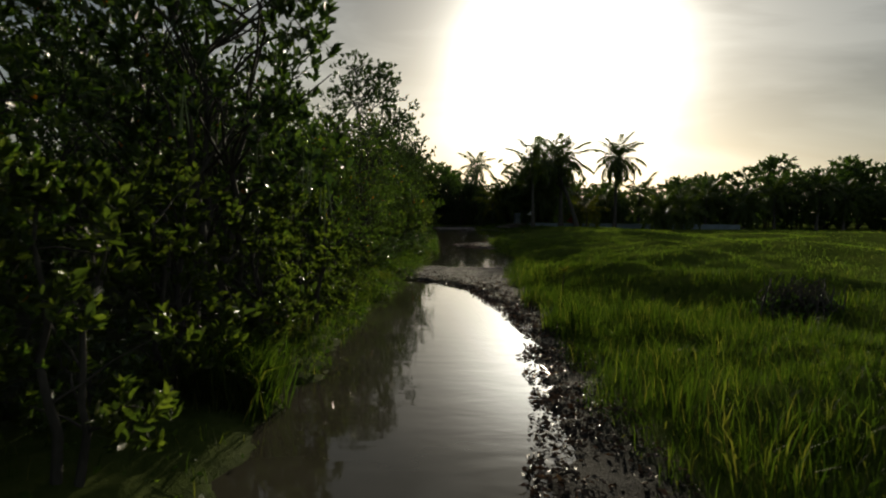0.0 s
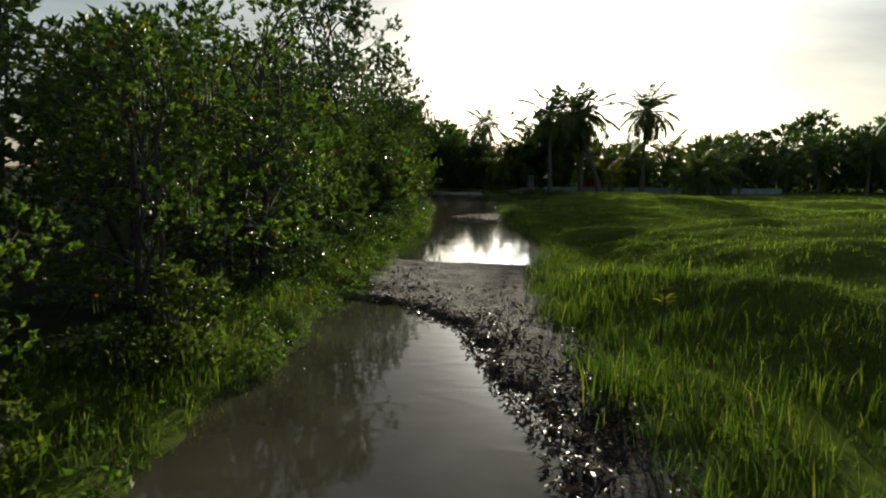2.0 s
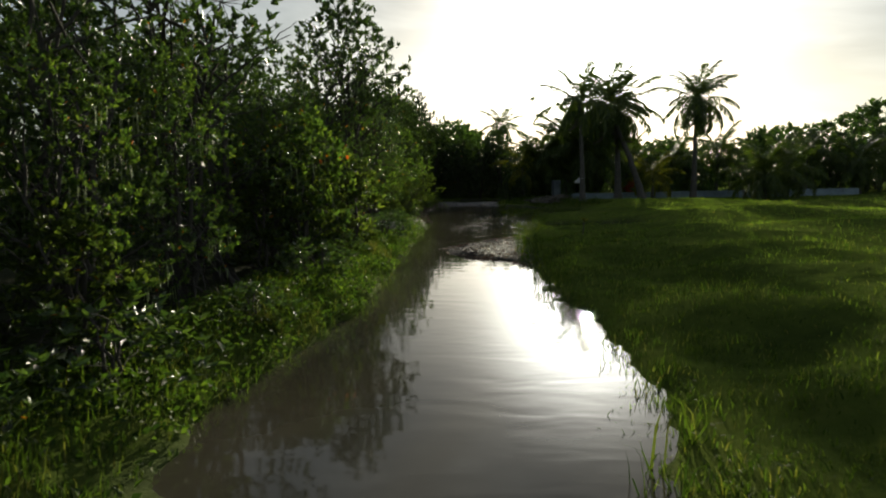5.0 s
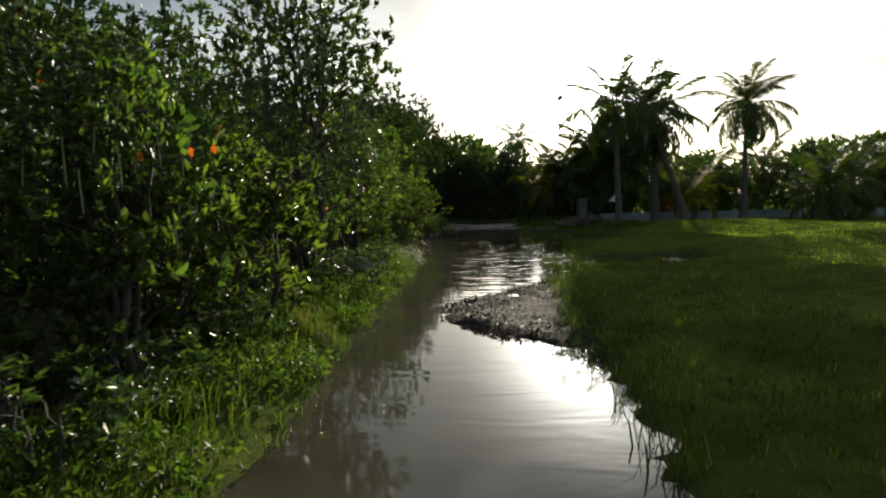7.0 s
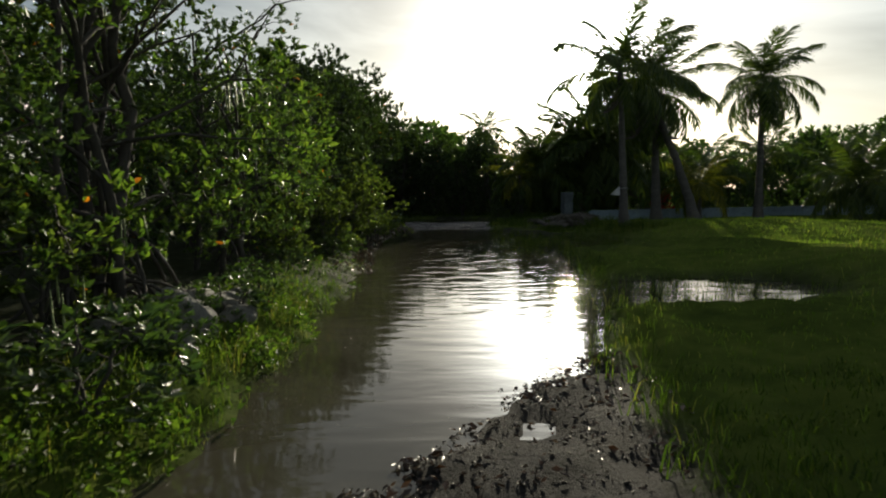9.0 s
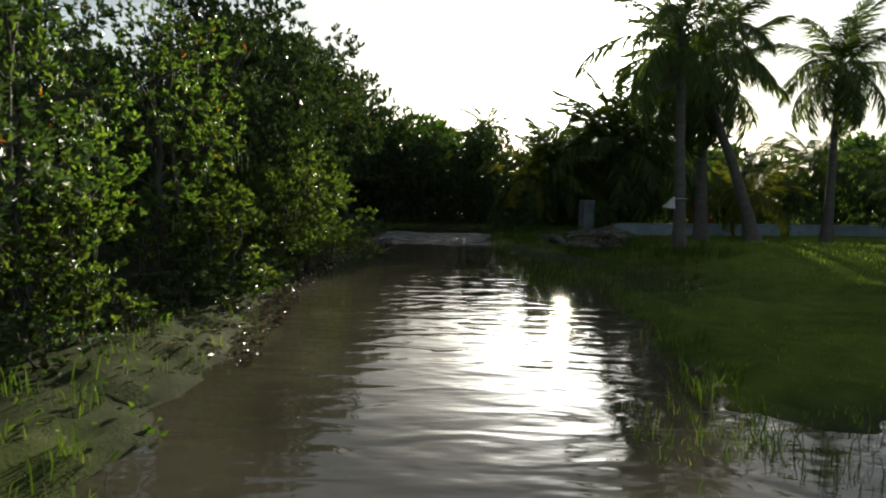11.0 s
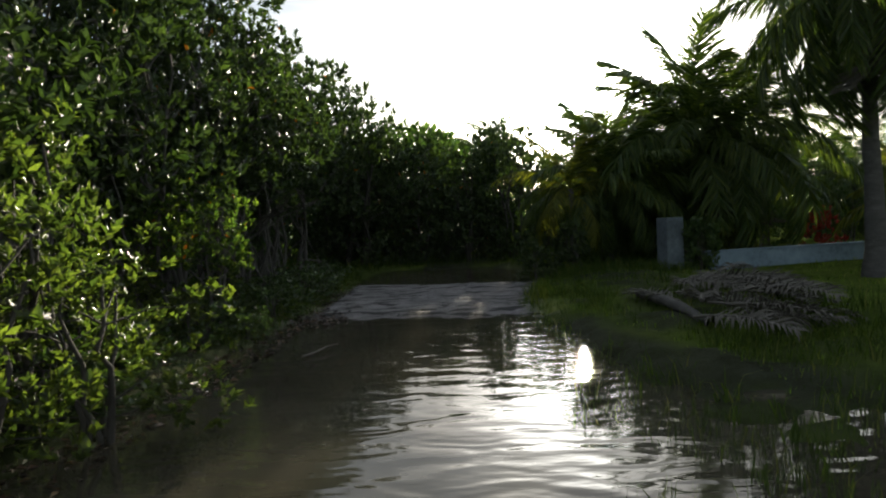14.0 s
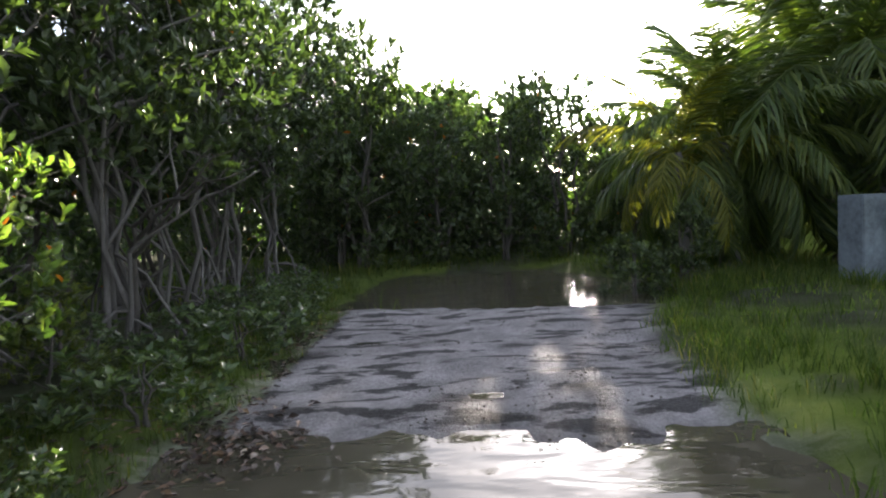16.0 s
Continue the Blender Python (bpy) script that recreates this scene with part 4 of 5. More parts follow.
palm(on(4.5, 54.3), 2.0, (-0.1, 0), 11, 2.1, 9, "young palm with yellow-green drooping fronds by the water", "young palms", "yellow", 0.09, 80, -12)
palm(on(11.9, 52.3), 1.5, (0, 0), 15, 2.0, 10, "small yellow-green palm in front of the low wall", "young palms", "yellow", 0.09, 80, -15)
palm(on(17.6, 50.6), 1.4, (0, 0), 26, 2.6, 11, "bushy young palm with bright fronds on the lawn", "young palms", "green", 0.13, 82, -25)
palm(on(19.8, 52.6), 1.7, (0, 0), 24, 2.6, 12, "bushy young palm with bright fronds on the lawn", "young palms", "green", 0.13, 82, -25)
palm(on(4.9, 93.0), 7.6, (0.2, 0), 22, 3.0, 13, "far palm standing above the treetops", "far palms", thick=0.14)


# ---- the trees behind the lawn ----
def tree_band():
    rnd = np.random.RandomState(33)
    label = "dark broad-crowned tree in the belt behind the lawn"
    models = [mangrove("broadleaf_tree", 120 + k, (0, 0, 0), 5.6, 2.3, 0.2, 350, 7, 0.355, False, label, "trees behind the lawn", M_LEAF_FAR, 3, False, 0) for k in range(4)]
    k = 0
    for y0, step, rise in ((64.5, 3.2, 0.9), (69.5, 3.8, 1.06), (77.0, 9.5, 1.2)):
        x = -16.0 if y0 < 70 else -30.0
        while x < 62:
            tall = float(np.interp(x, [-20, -2, 4, 10, 22, 30, 40, 60], [6.0, 5.6, 4.0, 4.6, 5.0, 5.4, 6.4, 7.0])) * rise * (0.9 + 0.2 * rnd.rand())
            y = y0 + rnd.rand() * 1.6
            s = tall / 5.6
            m = pose(x, y, height(x, y) - 0.05, 0, 0, rnd.rand() * 360) @ Matrix.Diagonal((s * 1.1, s * 1.1, s, 1))
            if k < 4:
                models[k].matrix_basis = m
            else:
                copy_thing(models[k % 4], m)
            x += step * (0.8 + 0.4 * rnd.rand())
            k += 1
    for y in range(2, 62, 8):
        s = 0.95 + 0.25 * rnd.rand()
        copy_thing(models[y % 4], pose(-11.2 + rnd.rand(), y, height(-11.0, y) - 0.05, 0, 0, rnd.rand() * 360) @ Matrix.Diagonal((s, s, s, 1)))
    for k, (x, y, tall) in enumerate([(15.5, 60.5, 2.2), (19.0, 61.5, 3.0), (22.5, 60.0, 2.4), (25.5, 61.8, 2.8), (28.5, 60.3, 2.2), (32.0, 61.5, 3.2), (35.5, 60.5, 3.6), (39.0, 62.0, 3.2), (12.5, 61.5, 2.4), (43.0, 61.0, 3.4)]):
        palm(on(x, y), tall, (0.2 * rnd.randn(), 0), 22, 2.7, 140 + k, "feathery palm in the belt of trees behind the lawn", "palms behind the lawn", thick=0.13, flat=-30)


tree_band()


# ---- garden wall ----
def box_mesh(name, size, mat, bevel=0.015):
    bm = bmesh.new()
    bmesh.ops.create_cube(bm, size=1.0, matrix=Matrix.Diagonal((*size, 1)))
    bmesh.ops.bevel(bm, geom=bm.edges[:], offset=bevel, segments=2, affect="EDGES")
    me = bpy.data.meshes.new(name)
    bm.to_mesh(me)
    bm.free()
    me.materials.append(mat)
    return me


def garden_wall():
    x0, y0, run = 7.3, 53.25, 20.5
    turn = math.degrees(math.atan(0.25))
    ob = thing("garden_wall", pose(x0, y0, -0.10, 0, 0, turn), "low pale-blue plastered garden wall at the edge of the lawn", "wall")
    a = part("wall", box_mesh("wall", (run, 0.18, 0.62), M_WALL), ob)
    a.location = (run / 2, 0, 0.20)
    c = part("coping", box_mesh("coping", (run, 0.24, 0.05), M_WALL), ob, "slightly overhanging coping")
    c.location = (run / 2, 0, 0.535)
    ob = thing("gate_post", pose(6.3, 52.7, 0.1, 0, 0, turn), "square pale-blue plastered gate post beside the palms", "post")
    p = part("shaft", box_mesh("shaft", (0.42, 0.42, 1.35), M_POST), ob)
    p.location = (0, 0, 0.5)


garden_wall()


def pennant():
    """A small white cloth tied to a palm's trunk."""
    ob = thing("pennant", pose(6.13, 43.5, 1.28, 0, 0, 8), "small white triangular cloth tied to a palm trunk", "flag")
    n = 8
    v, f = [], []
    for side in (0, 0.006):
        for i in range(n + 1):
            u = i / n
            for w in (-1, 0, 1):
                v.append((-0.30 * u, side + 0.03 * math.sin(5 * u + w), 0.02 - 0.10 * u + w * 0.13 * (1 - u) + 0.002))
    m = (n + 1) * 3
    for i in range(n):
        for j in (0, 1):
            a = i * 3 + j
            f += [(a, a + 1, a + 4, a + 3), (m + a, m + a + 3, m + a + 4, m + a + 1)]
    part("cloth", mesh_of("cloth", v, [np.array(f)], M_TARP, True), ob)
    t = Tubes()
    ang = np.linspace(0, 2 * np.pi, 13)
    t.add(np.stack([0.15 + 0.15 * np.cos(ang), 0.1 + 0.15 * np.sin(ang), 0.1 + 0 * ang], 1), np.full(13, 0.006), 4)
    part("cord", t.mesh("cord", M_TARP), ob, "thin white cord round the trunk")


pennant()


# ---- stones, logs, dry fronds ----
def stone_mesh(seed, mat, rough=0.35, sub=2, name="stone"):
    rnd = np.random.RandomState(seed)
    bm = bmesh.new()
    bmesh.ops.create_icosphere(bm, subdivisions=sub, radius=1.0)
    off = Vector(rnd.rand(3) * 50)
    for v in bm.verts:
        d = noise.noise(v.co * 0.9 + off) * rough * 1.6 + noise.noise(v.co * 2.6 + off) * rough * 0.6
        v.co *= 1 + d
    me = bpy.data.meshes.new(name)
    bm.to_mesh(me)
    bm.free()
    me.materials.append(mat)
    return me


def boulders():
    rnd = np.random.RandomState(3)
    places = [(-1.2, 30.1, 0.27), (-0.95, 29.6, 0.2), (-1.3, 29.4, 0.18), (-0.95, 30.6, 0.21), (-1.45, 30.6, 0.24), (-1.45, 15.5, 0.13), (-1.25, 16.4, 0.1), (-1.0, 31.2, 0.16), (-0.8, 29.1, 0.12), (-0.75, 30.2, 0.13)]
    for k, (x, y, r) in enumerate(places):
        ob = new("boulder", stone_mesh(20 + k, M_ROCK, 0.35, 3, "boulder"))
        ob.matrix_basis = pose(x, y, height(x, y) + r * 0.25, rnd.rand() * 30, rnd.rand() * 30, rnd.rand() * 360) @ Matrix.Diagonal((r * 1.2, r, r * 0.75, 1))
        tagged(ob, "pale weathered limestone rock on the grassy bank", "rock", "rocks on the bank")


boulders()


def dry_fronds():
    rnd = np.random.RandomState(12)
    meshes = [frond_mesh("dry_palm_frond", rnd, 1.7, 14, 22, M_FROND_DEAD, 40, 0.42, -0.1, 0.018) for _ in range(3)]
    along = [(k + rnd.rand()) / 30 for k in range(30)]
    places = [(4.25 + 0.9 * s + 1.2 * (rnd.rand() - 0.25), 45.2 + 3.6 * s, (-80 + 60 * rnd.rand()) if k % 3 else 20 + 60 * rnd.rand()) for k, s in enumerate(along)]
    for k, (x, y, a) in enumerate(places):
        ob = new("dry_palm_frond", meshes[k % 3][0])
        part("midrib", meshes[k % 3][1], ob)
        lift = 0.09 + 0.04 * (k % 4)
        ob.matrix_basis = pose(x, y, height(x, y) + lift, 28 * rnd.randn(), 3 + 8 * rnd.rand(), a + 25 * rnd.randn()) @ Matrix.Diagonal((0.7, 0.7, 0.7, 1))
        tagged(ob, "fallen dry grey palm frond lying in the grass", "palm frond", "pile of dry fronds")
    t = Tubes()
    p = bend((4.3, 48.0, height(4.3, 48.0) + 0.05), (4.3, 45.3, height(4.3, 45.3) + 0.05), 0.02, rnd, 10, 0.02)
    t.add(p, np.linspace(0.075, 0.06, 10), 9, 0.12, rnd)
    tagged(new("fallen_log", t.mesh("fallen_log", M_PALM_BARK)), "dark fallen palm trunk lying among dry fronds", "log")
    # a pale limb that leans out of the thicket, and one that lies on the mud
    t = Tubes()
    q = bend((-2.5, 50.4, 1.15), (-1.03, 50.2, 1.9), 0.05, rnd, 9, 0.03)
    t.add(q, np.linspace(0.02, 0.008, 9), 6)
    t.add(bend((-2.6, 50.4, -0.05), (-2.5, 50.4, 1.17), 0, rnd, 5, 0.04), np.linspace(0.032, 0.022, 5), 7)
    t.add(bend(q[3], q[3] + np.array([-0.1, 0.2, 0.9]), 0, rnd, 5, 0.08), np.linspace(0.02, 0.006, 5), 5)
    tagged(new("dead_branch", t.mesh("dead_branch", M_BARK_PALE)), "pale bare dead limb leaning out of the mangroves", "branch")
    t = Tubes()
    t.add(bend((-0.15, 45.2, 0.03), (0.15, 45.75, 0.05), 0, rnd, 4, 0.05), [0.014, 0.013, 0.01, 0.006], 5)
    tagged(new("stick", t.mesh("stick", M_FROND_DEAD)), "short pale stick lying in the shallow water", "stick")


dry_fronds()


def dead_trees():
    """Bare grey limbs that reach out over the leaves of the thicket."""
    places = [(-2.5, 7.8, (-1.45, 7.6, 3.35)), (-2.3, 28.8, (-0.75, 28.9, 4.4)), (-2.7, 34.2, (-0.85, 33.8, 4.05)), (-2.9, 17.4, (-1.9, 17.2, 4.6)), (-2.7, 50.7, (-0.87, 49.45, 1.85))]
    for k, (x, y, tip) in enumerate(places):
        rnd = np.random.RandomState(400 + k)
        tip = np.array(tip) - (x, y, 0)
        ob = thing("dead_tree", pose(x, y, 0), "thin bare grey dead tree reaching out of the thicket", "tree", "dead trees in the thicket")
        fork = np.array([0.1 * tip[0], 0.1 * tip[1], 0.78 * tip[2]])
        t = Tubes()
        low = bend((0, 0, height(x, y) - 0.1), fork, 0, rnd, 9, 0.03)
        t.add(low, np.linspace(0.045, 0.028, 9), 7, 0.2, rnd)
        part("trunk", t.mesh("trunk", M_BARK), ob)
        for g in range(3):
            t = Tubes()
            end = tip if g == 0 else fork + (tip - fork) * (0.55 + 0.3 * rnd.rand()) + np.array([0.15, 0.3, 0.55]) * (rnd.rand(3) - 0.25)
            q = bend(low[-1 - g], end, 0.08 - 0.05 * g, rnd, 9, 0.06)
            t.add(q, np.linspace(0.024, 0.005, 9), 6)
            for j in range(3, 8):
                to = q[j] + unit(tip - fork) * (0.12 + 0.25 * rnd.rand()) + 0.28 * (rnd.rand(3) - 0.4)
                t.add(bend(q[j], to, 0.02, rnd, 4, 0.1), [0.009, 0.007, 0.005, 0.002], 4)
            part("limb", t.mesh("limb", M_BARK), ob)


dead_trees()


def brush_pile():
    """A tangle of dark twigs on the lawn."""
    rnd = np.random.RandomState(77)
    t = Tubes()
    for k in range(150):
        a, r = rnd.rand() * 6.28, 0.62 * rnd.rand() ** 0.7
        p = np.array([r * math.cos(a), 0.8 * r * math.sin(a), 0.02])
        b = rnd.rand() * 6.28
        q = p * 0.4 + np.array([0.5 * math.cos(b) * rnd.rand(), 0.4 * math.sin(b) * rnd.rand(), 0.15 + 0.4 * rnd.rand()])
        t.add(bend(p, q, 0.06, rnd, 5, 0.12), np.linspace(0.012, 0.004, 5) * (0.6 + rnd.rand()), 4)
    ob = thing("brush_pile", pose(*on(4.75, 8.5)), "low heap of dark cut brush lying on the lawn", "brush")
    tagged(part("twig_tangle", t.mesh("twig_tangle", M_BARK), ob), kind="stuff")
    n = 760
    d = unit(rnd.randn(n, 3)) * np.array([0.66, 0.5, 0.30])
    d[:, 2] = np.abs(d[:, 2])
    way = unit(rnd.randn(n, 3))
    ln = 0.06 + 0.05 * rnd.rand(n)
    v, f = leaves(d * (0.5 + 0.5 * rnd.rand(n, 1)), way, unit(rnd.randn(n, 3)), ln, ln * 0.45, False)
    tagged(part("foliage", mesh_of("foliage", v, [f], M_LEAF_FAR), ob), kind="stuff")


def seedlings():
    """Single-stemmed seedlings in the grass, with a few yellowed leaves."""
    for k, (x, y, h) in enumerate([(2.1, 11.1, 0.42), (3.5, 27.6, 0.34)]):
        rnd = np.random.RandomState(90 + k)
        ob = thing("mangrove_seedling", pose(*on(x, y)), "small seedling with a dark stem and yellowed leaves in the grass", "plant", "seedlings in the grass")
        t = Tubes()
        t.add(bend((0, 0, -0.05), (0.03, 0, h), 0, rnd, 6, 0.05), np.linspace(0.014, 0.006, 6), 6)
        part("stem", t.mesh("stem", M_BARK), ob)
        n = 9
        a = np.arange(n) * 2.4
        way = unit(np.stack([np.cos(a), np.sin(a), 0.5 + 0.6 * rnd.rand(n)], 1))
        base = np.stack([0.03 + 0 * a, 0 * a, h - 0.10 * rnd.rand(n)], 1)
        ln = 0.10 + 0.04 * rnd.rand(n)
        v, f = leaves(base, way, np.tile([0, 0, 1.0], (n, 1)), ln, ln * 0.4, True)
        part("foliage", mesh_of("foliage", v, [f], M_FROND_YELLOW), ob, "yellow-green leaves")


def yard_shrubs():
    for k, (x, y, h) in enumerate([(3.35, 53.1, 0.95), (4.25, 53.5, 1.2)]):
        mangrove("shrub", 185 + k, on(x, y), h, 0.5, 0.03, 210, 8, 0.085, False, "dark leafy shrub at the foot of a young palm", "shrubs by the pool", M_LEAF_OLIVE, 3, False, 0)
    mangrove("shrub", 177, on(6.85, 52.35), 1.15, 0.42, 0.05, 260, 8, 0.09, False, "dark straggly shrub beside the gate post", "garden shrubs", M_LEAF_FAR, 4, False, 0)
    mangrove("shrub", 171, on(11.6, 56.2), 1.25, 0.6, 0.1, 150, 8, 0.10, False, "red-leaved garden shrub behind the low wall", "garden shrubs", M_LEAF_RED, 3, False, 0)
    mangrove("shrub", 172, on(8.5, 54.6), 1.0, 0.55, 0.1, 150, 8, 0.10, False, "yellow-green garden shrub behind the low wall", "garden shrubs", M_FROND_YELLOW, 3, False, 0)
    for k, (x, y, r) in enumerate([(11.6, 60.0, 1.5), (14.2, 59.4, 1.3), (16.8, 59.0, 1.4)]):
        mangrove("shrub", 173 + k, on(x, y), 2.3, r, 0.1, 330, 8, 0.14, False, "large dark rounded shrub behind the low wall", "garden shrubs", M_LEAF_FAR, 3, False, 0)


def undergrowth():
    rnd = np.random.RandomState(41)
    label = "dark low undergrowth beneath the trees at the track's end"
    model = mangrove("shrub", 180, (0, 0, 0), 2.0, 1.0, 0.02, 260, 8, 0.17, False, label, "undergrowth at the track's end", M_LEAF_OLIVE, 3, False, 0)
    for k in range(13):
        x, y, s = -7.5 + 1.25 * k, 63.2 + 1.2 * rnd.rand(), 0.85 + 0.3 * rnd.rand()
        m = pose(x, y, height(x, y) - 0.03, 0, 0, rnd.rand() * 360) @ Matrix.Diagonal((s, s, s, 1))
        if k:
            copy_thing(model, m)
        else:
            model.matrix_basis = m


def podded_sapling():
    """A broad-leaved sapling over the bank, hung with seed pods and a few withered leaves."""
    rnd = np.random.RandomState(118)
    x, y = -1.35, 23.1
    ob = mangrove("mangrove_sapling", 118, on(x, y), 2.35, 0.72, 0.55, 190, 8, 0.105, True, "leafy mangrove sapling with hanging pods and three orange leaves", "saplings with pods", M_LEAF_LIT, 4, False, 0)
    ground = height(x, y)
    pods = Tubes()
    for k in range(26):
        a, r = rnd.rand() * 6.28, 0.35 + 0.3 * rnd.rand()
        p = np.array([r * math.cos(a), r * math.sin(a), 1.35 + 0.75 * rnd.rand() - ground])
        ln = 0.2 + 0.14 * rnd.rand()
        sway = 0.05 * (rnd.rand(2) - 0.5)
        pods.add([p, p + (0.3 * sway[0], 0.3 * sway[1], -0.3 * ln), p + (sway[0], sway[1], -0.8 * ln), p + (1.2 * sway[0], 1.2 * sway[1], -ln)], [0.003, 0.006, 0.0075, 0.001], 4)
    tagged(part("pod_fringe", pods.mesh("pod_fringe", M_POD), ob, "long green seed pods hanging among the leaves"), kind="stuff")
    for dx, dy, z in ((0.60, -0.14, 1.79), (0.67, 0.06, 1.82), (0.38, -0.36, 1.75)):
        at = np.array([[dx, dy, z - ground]])
        v, f = leaves(at, unit(np.array([[0.25, -0.2, -0.9]])), np.array([[0.2, -1.0, 0.1]]), np.array([0.07]), np.array([0.045]), True)
        part("withered_leaf", mesh_of("withered_leaf", v, [f], M_LEAF_ORANGE), ob, "bright orange withered leaf")


undergrowth()
podded_sapling()
brush_pile()
seedlings()
yard_shrubs()


def heaps(name, label, count, region, size, seed, mat):
    """Small clods and litter strewn over a stretch; region gives a place or None."""
    rnd = np.random.RandomState(seed)
    base = np.array([[1, 0, 0], [-1, 0, 0], [0, 1, 0], [0, -1, 0], [0, 0, 1], [0, 0, -0.6], [0.7, 0.6, 0.4], [-0.7, 0.5, 0.5]], float)
    tri = np.array([[0, 6, 4], [0, 2, 6], [2, 4, 6], [2, 1, 7], [2, 7, 4], [7, 1, 4], [1, 3, 4], [3, 0, 4], [2, 0, 5], [1, 2, 5], [3, 1, 5], [0, 3, 5]])
    vs, fs, n = [], [], 0
    while n < count:
        spot = region(rnd)
        if spot is None:
            continue
        x, y = spot
        s = size * (0.4 + 1.1 * rnd.rand() ** 2)
        a = rnd.rand() * 6.28
        p = base * (0.7 + 0.6 * rnd.rand(8, 1)) * s * np.array([1, 0.7, 0.55])
        p = p @ np.array([[math.cos(a), math.sin(a), 0], [-math.sin(a), math.cos(a), 0], [0, 0, 1]])
        vs.append(p + (x, y, max(height(x, y), -0.02) + s * 0.15))
        fs.append(tri + 8 * n)
        n += 1
    tagged(new(name, mesh_of(name, np.concatenate(vs), [np.concatenate(fs)], mat)), label, kind="stuff")


def shore(rnd):
    y = -1 + 14.5 * rnd.rand()
    a, b = float(np.interp(y, SHORE_Y, SHORE_X)), float(right_edge(y))
    x = a - 0.12 + (b - a + 0.3) * rnd.rand()
    return (x, y) if vnoise(x, y, 0.5, 4) > 0.38 else None


def mud_banks(rnd):
    c = rnd.choice([0, 0, 1, 1, 2, 2, 2, 3])
    if c == 0:
        x, y = -0.9 + 2.4 * rnd.rand() ** 1.7, 12.6 + 4.3 * rnd.rand() ** 1.5
        if x > 0.3 and rnd.rand() < 0.5:
            return None
    elif c == 1:
        y = 24.2 + 5.6 * rnd.rand()
        a = float(np.interp(y, SPIT_Y, SPIT_X))
        x = a - 0.1 + (2.4 - a) * rnd.rand() ** 1.6
    elif c == 2:
        x, y = -1.1 + 3.8 * rnd.rand(), 47.2 + 7.0 * rnd.rand()
    else:
        y = 8 + 22 * rnd.rand()
        x = float(left_edge(y)) - 0.25 + 0.3 * rnd.randn()
    if c == 2:
        return (x, y) if vnoise(x * 0.3 + 0.1 * y, y, 0.33, 5) > 0.6 else None
    return (x, y) if vnoise(x, y, 0.6, 5) > 0.42 else None


heaps("clods", "dark wet clods and leaf litter along the puddle's shore", 4800, shore, 0.011, 61, M_CLOD)


def wet_edge(rnd):
    x, y = -1.2 + 1.5 * rnd.rand() ** 1.4, 12.2 + 3.6 * rnd.rand()
    return (x, y) if vnoise(x, y, 0.4, 2) > 0.4 and height(x, y) > -0.03 else None


heaps("wet_clods", "glistening wet clods at the edge of the mud", 300, wet_edge, 0.022, 63, M_CLOD)
heaps("mud_litter", "dark clods and rotting leaves on the mud", 4500, mud_banks, 0.012, 62, M_CLOD)


def leaf_litter():
    """Dead leaves strewn on the wet bank and the mud under the mangroves."""
    rnd = np.random.RandomState(64)
    n = 2600
    y = 35 + 18 * rnd.rand(n)
    x = left_edge(y) + 0.25 - 1.7 * rnd.rand(n) ** 1.5
    heap = rnd.rand(n) < 0.07
    x, y = np.where(heap, -0.5 + 0.22 * rnd.randn(n), x), np.where(heap, 47.9 + 0.3 * rnd.randn(n), y)
    z = np.maximum(lay(x, y)[0], 0.0) + 0.008 + heap * 0.05 * rnd.rand(n)
    a = rnd.rand(n) * 6.28
    way = unit(np.stack([np.cos(a), np.sin(a), 0.25 * rnd.randn(n)], 1))
    ln = 0.05 + 0.05 * rnd.rand(n)
    v, f = leaves(np.stack([x, y, z], 1), way, np.tile([0, 0, 1.0], (n, 1)) + 0.3 * rnd.randn(n, 3), ln, ln * 0.45, False)
    tagged(new("leaf_litter", mesh_of("leaf_litter", v, [f], M_LITTER)), "brown dead leaves on the wet bank under the mangroves", kind="stuff")


leaf_litter()


def spit_litter():
    """Wet leaves and crumbs of bark left along the edge of the mud spit."""
    rnd = np.random.RandomState(67)
    n = 3600
    y = 24.1 + 5.5 * rnd.rand(n)
    x = np.interp(y, SPIT_Y, SPIT_X) - 0.1 + np.where(rnd.rand(n) < 0.6, np.abs(0.22 * rnd.randn(n)), 1.6 * rnd.rand(n))
    z = lay(x, y)[0]
    ok = (vnoise(x, y, 0.3, 1) + 0.25 * rnd.rand(n) > 0.48) & (z > -0.03) & (x < right_edge(y) + 0.2)
    x, y, z = x[ok], y[ok], z[ok]
    n = len(x)
    a = rnd.rand(n) * 6.28
    way = unit(np.stack([np.cos(a), np.sin(a), 0.4 * rnd.randn(n)], 1))
    ln = 0.02 + 0.05 * rnd.rand(n)
    v, f = leaves(np.stack([x, y, np.maximum(z, 0.0) + 0.006 + 0.01 * rnd.rand(n)], 1), way, np.tile([0, 0, 1.0], (n, 1)) + 0.5 * rnd.randn(n, 3), ln, ln * 0.45, False)
    tagged(new("spit_litter", mesh_of("spit_litter", v, [f], M_LITTER)), "wet brown leaves and bark strewn over the mud spit", kind="stuff")


spit_litter()


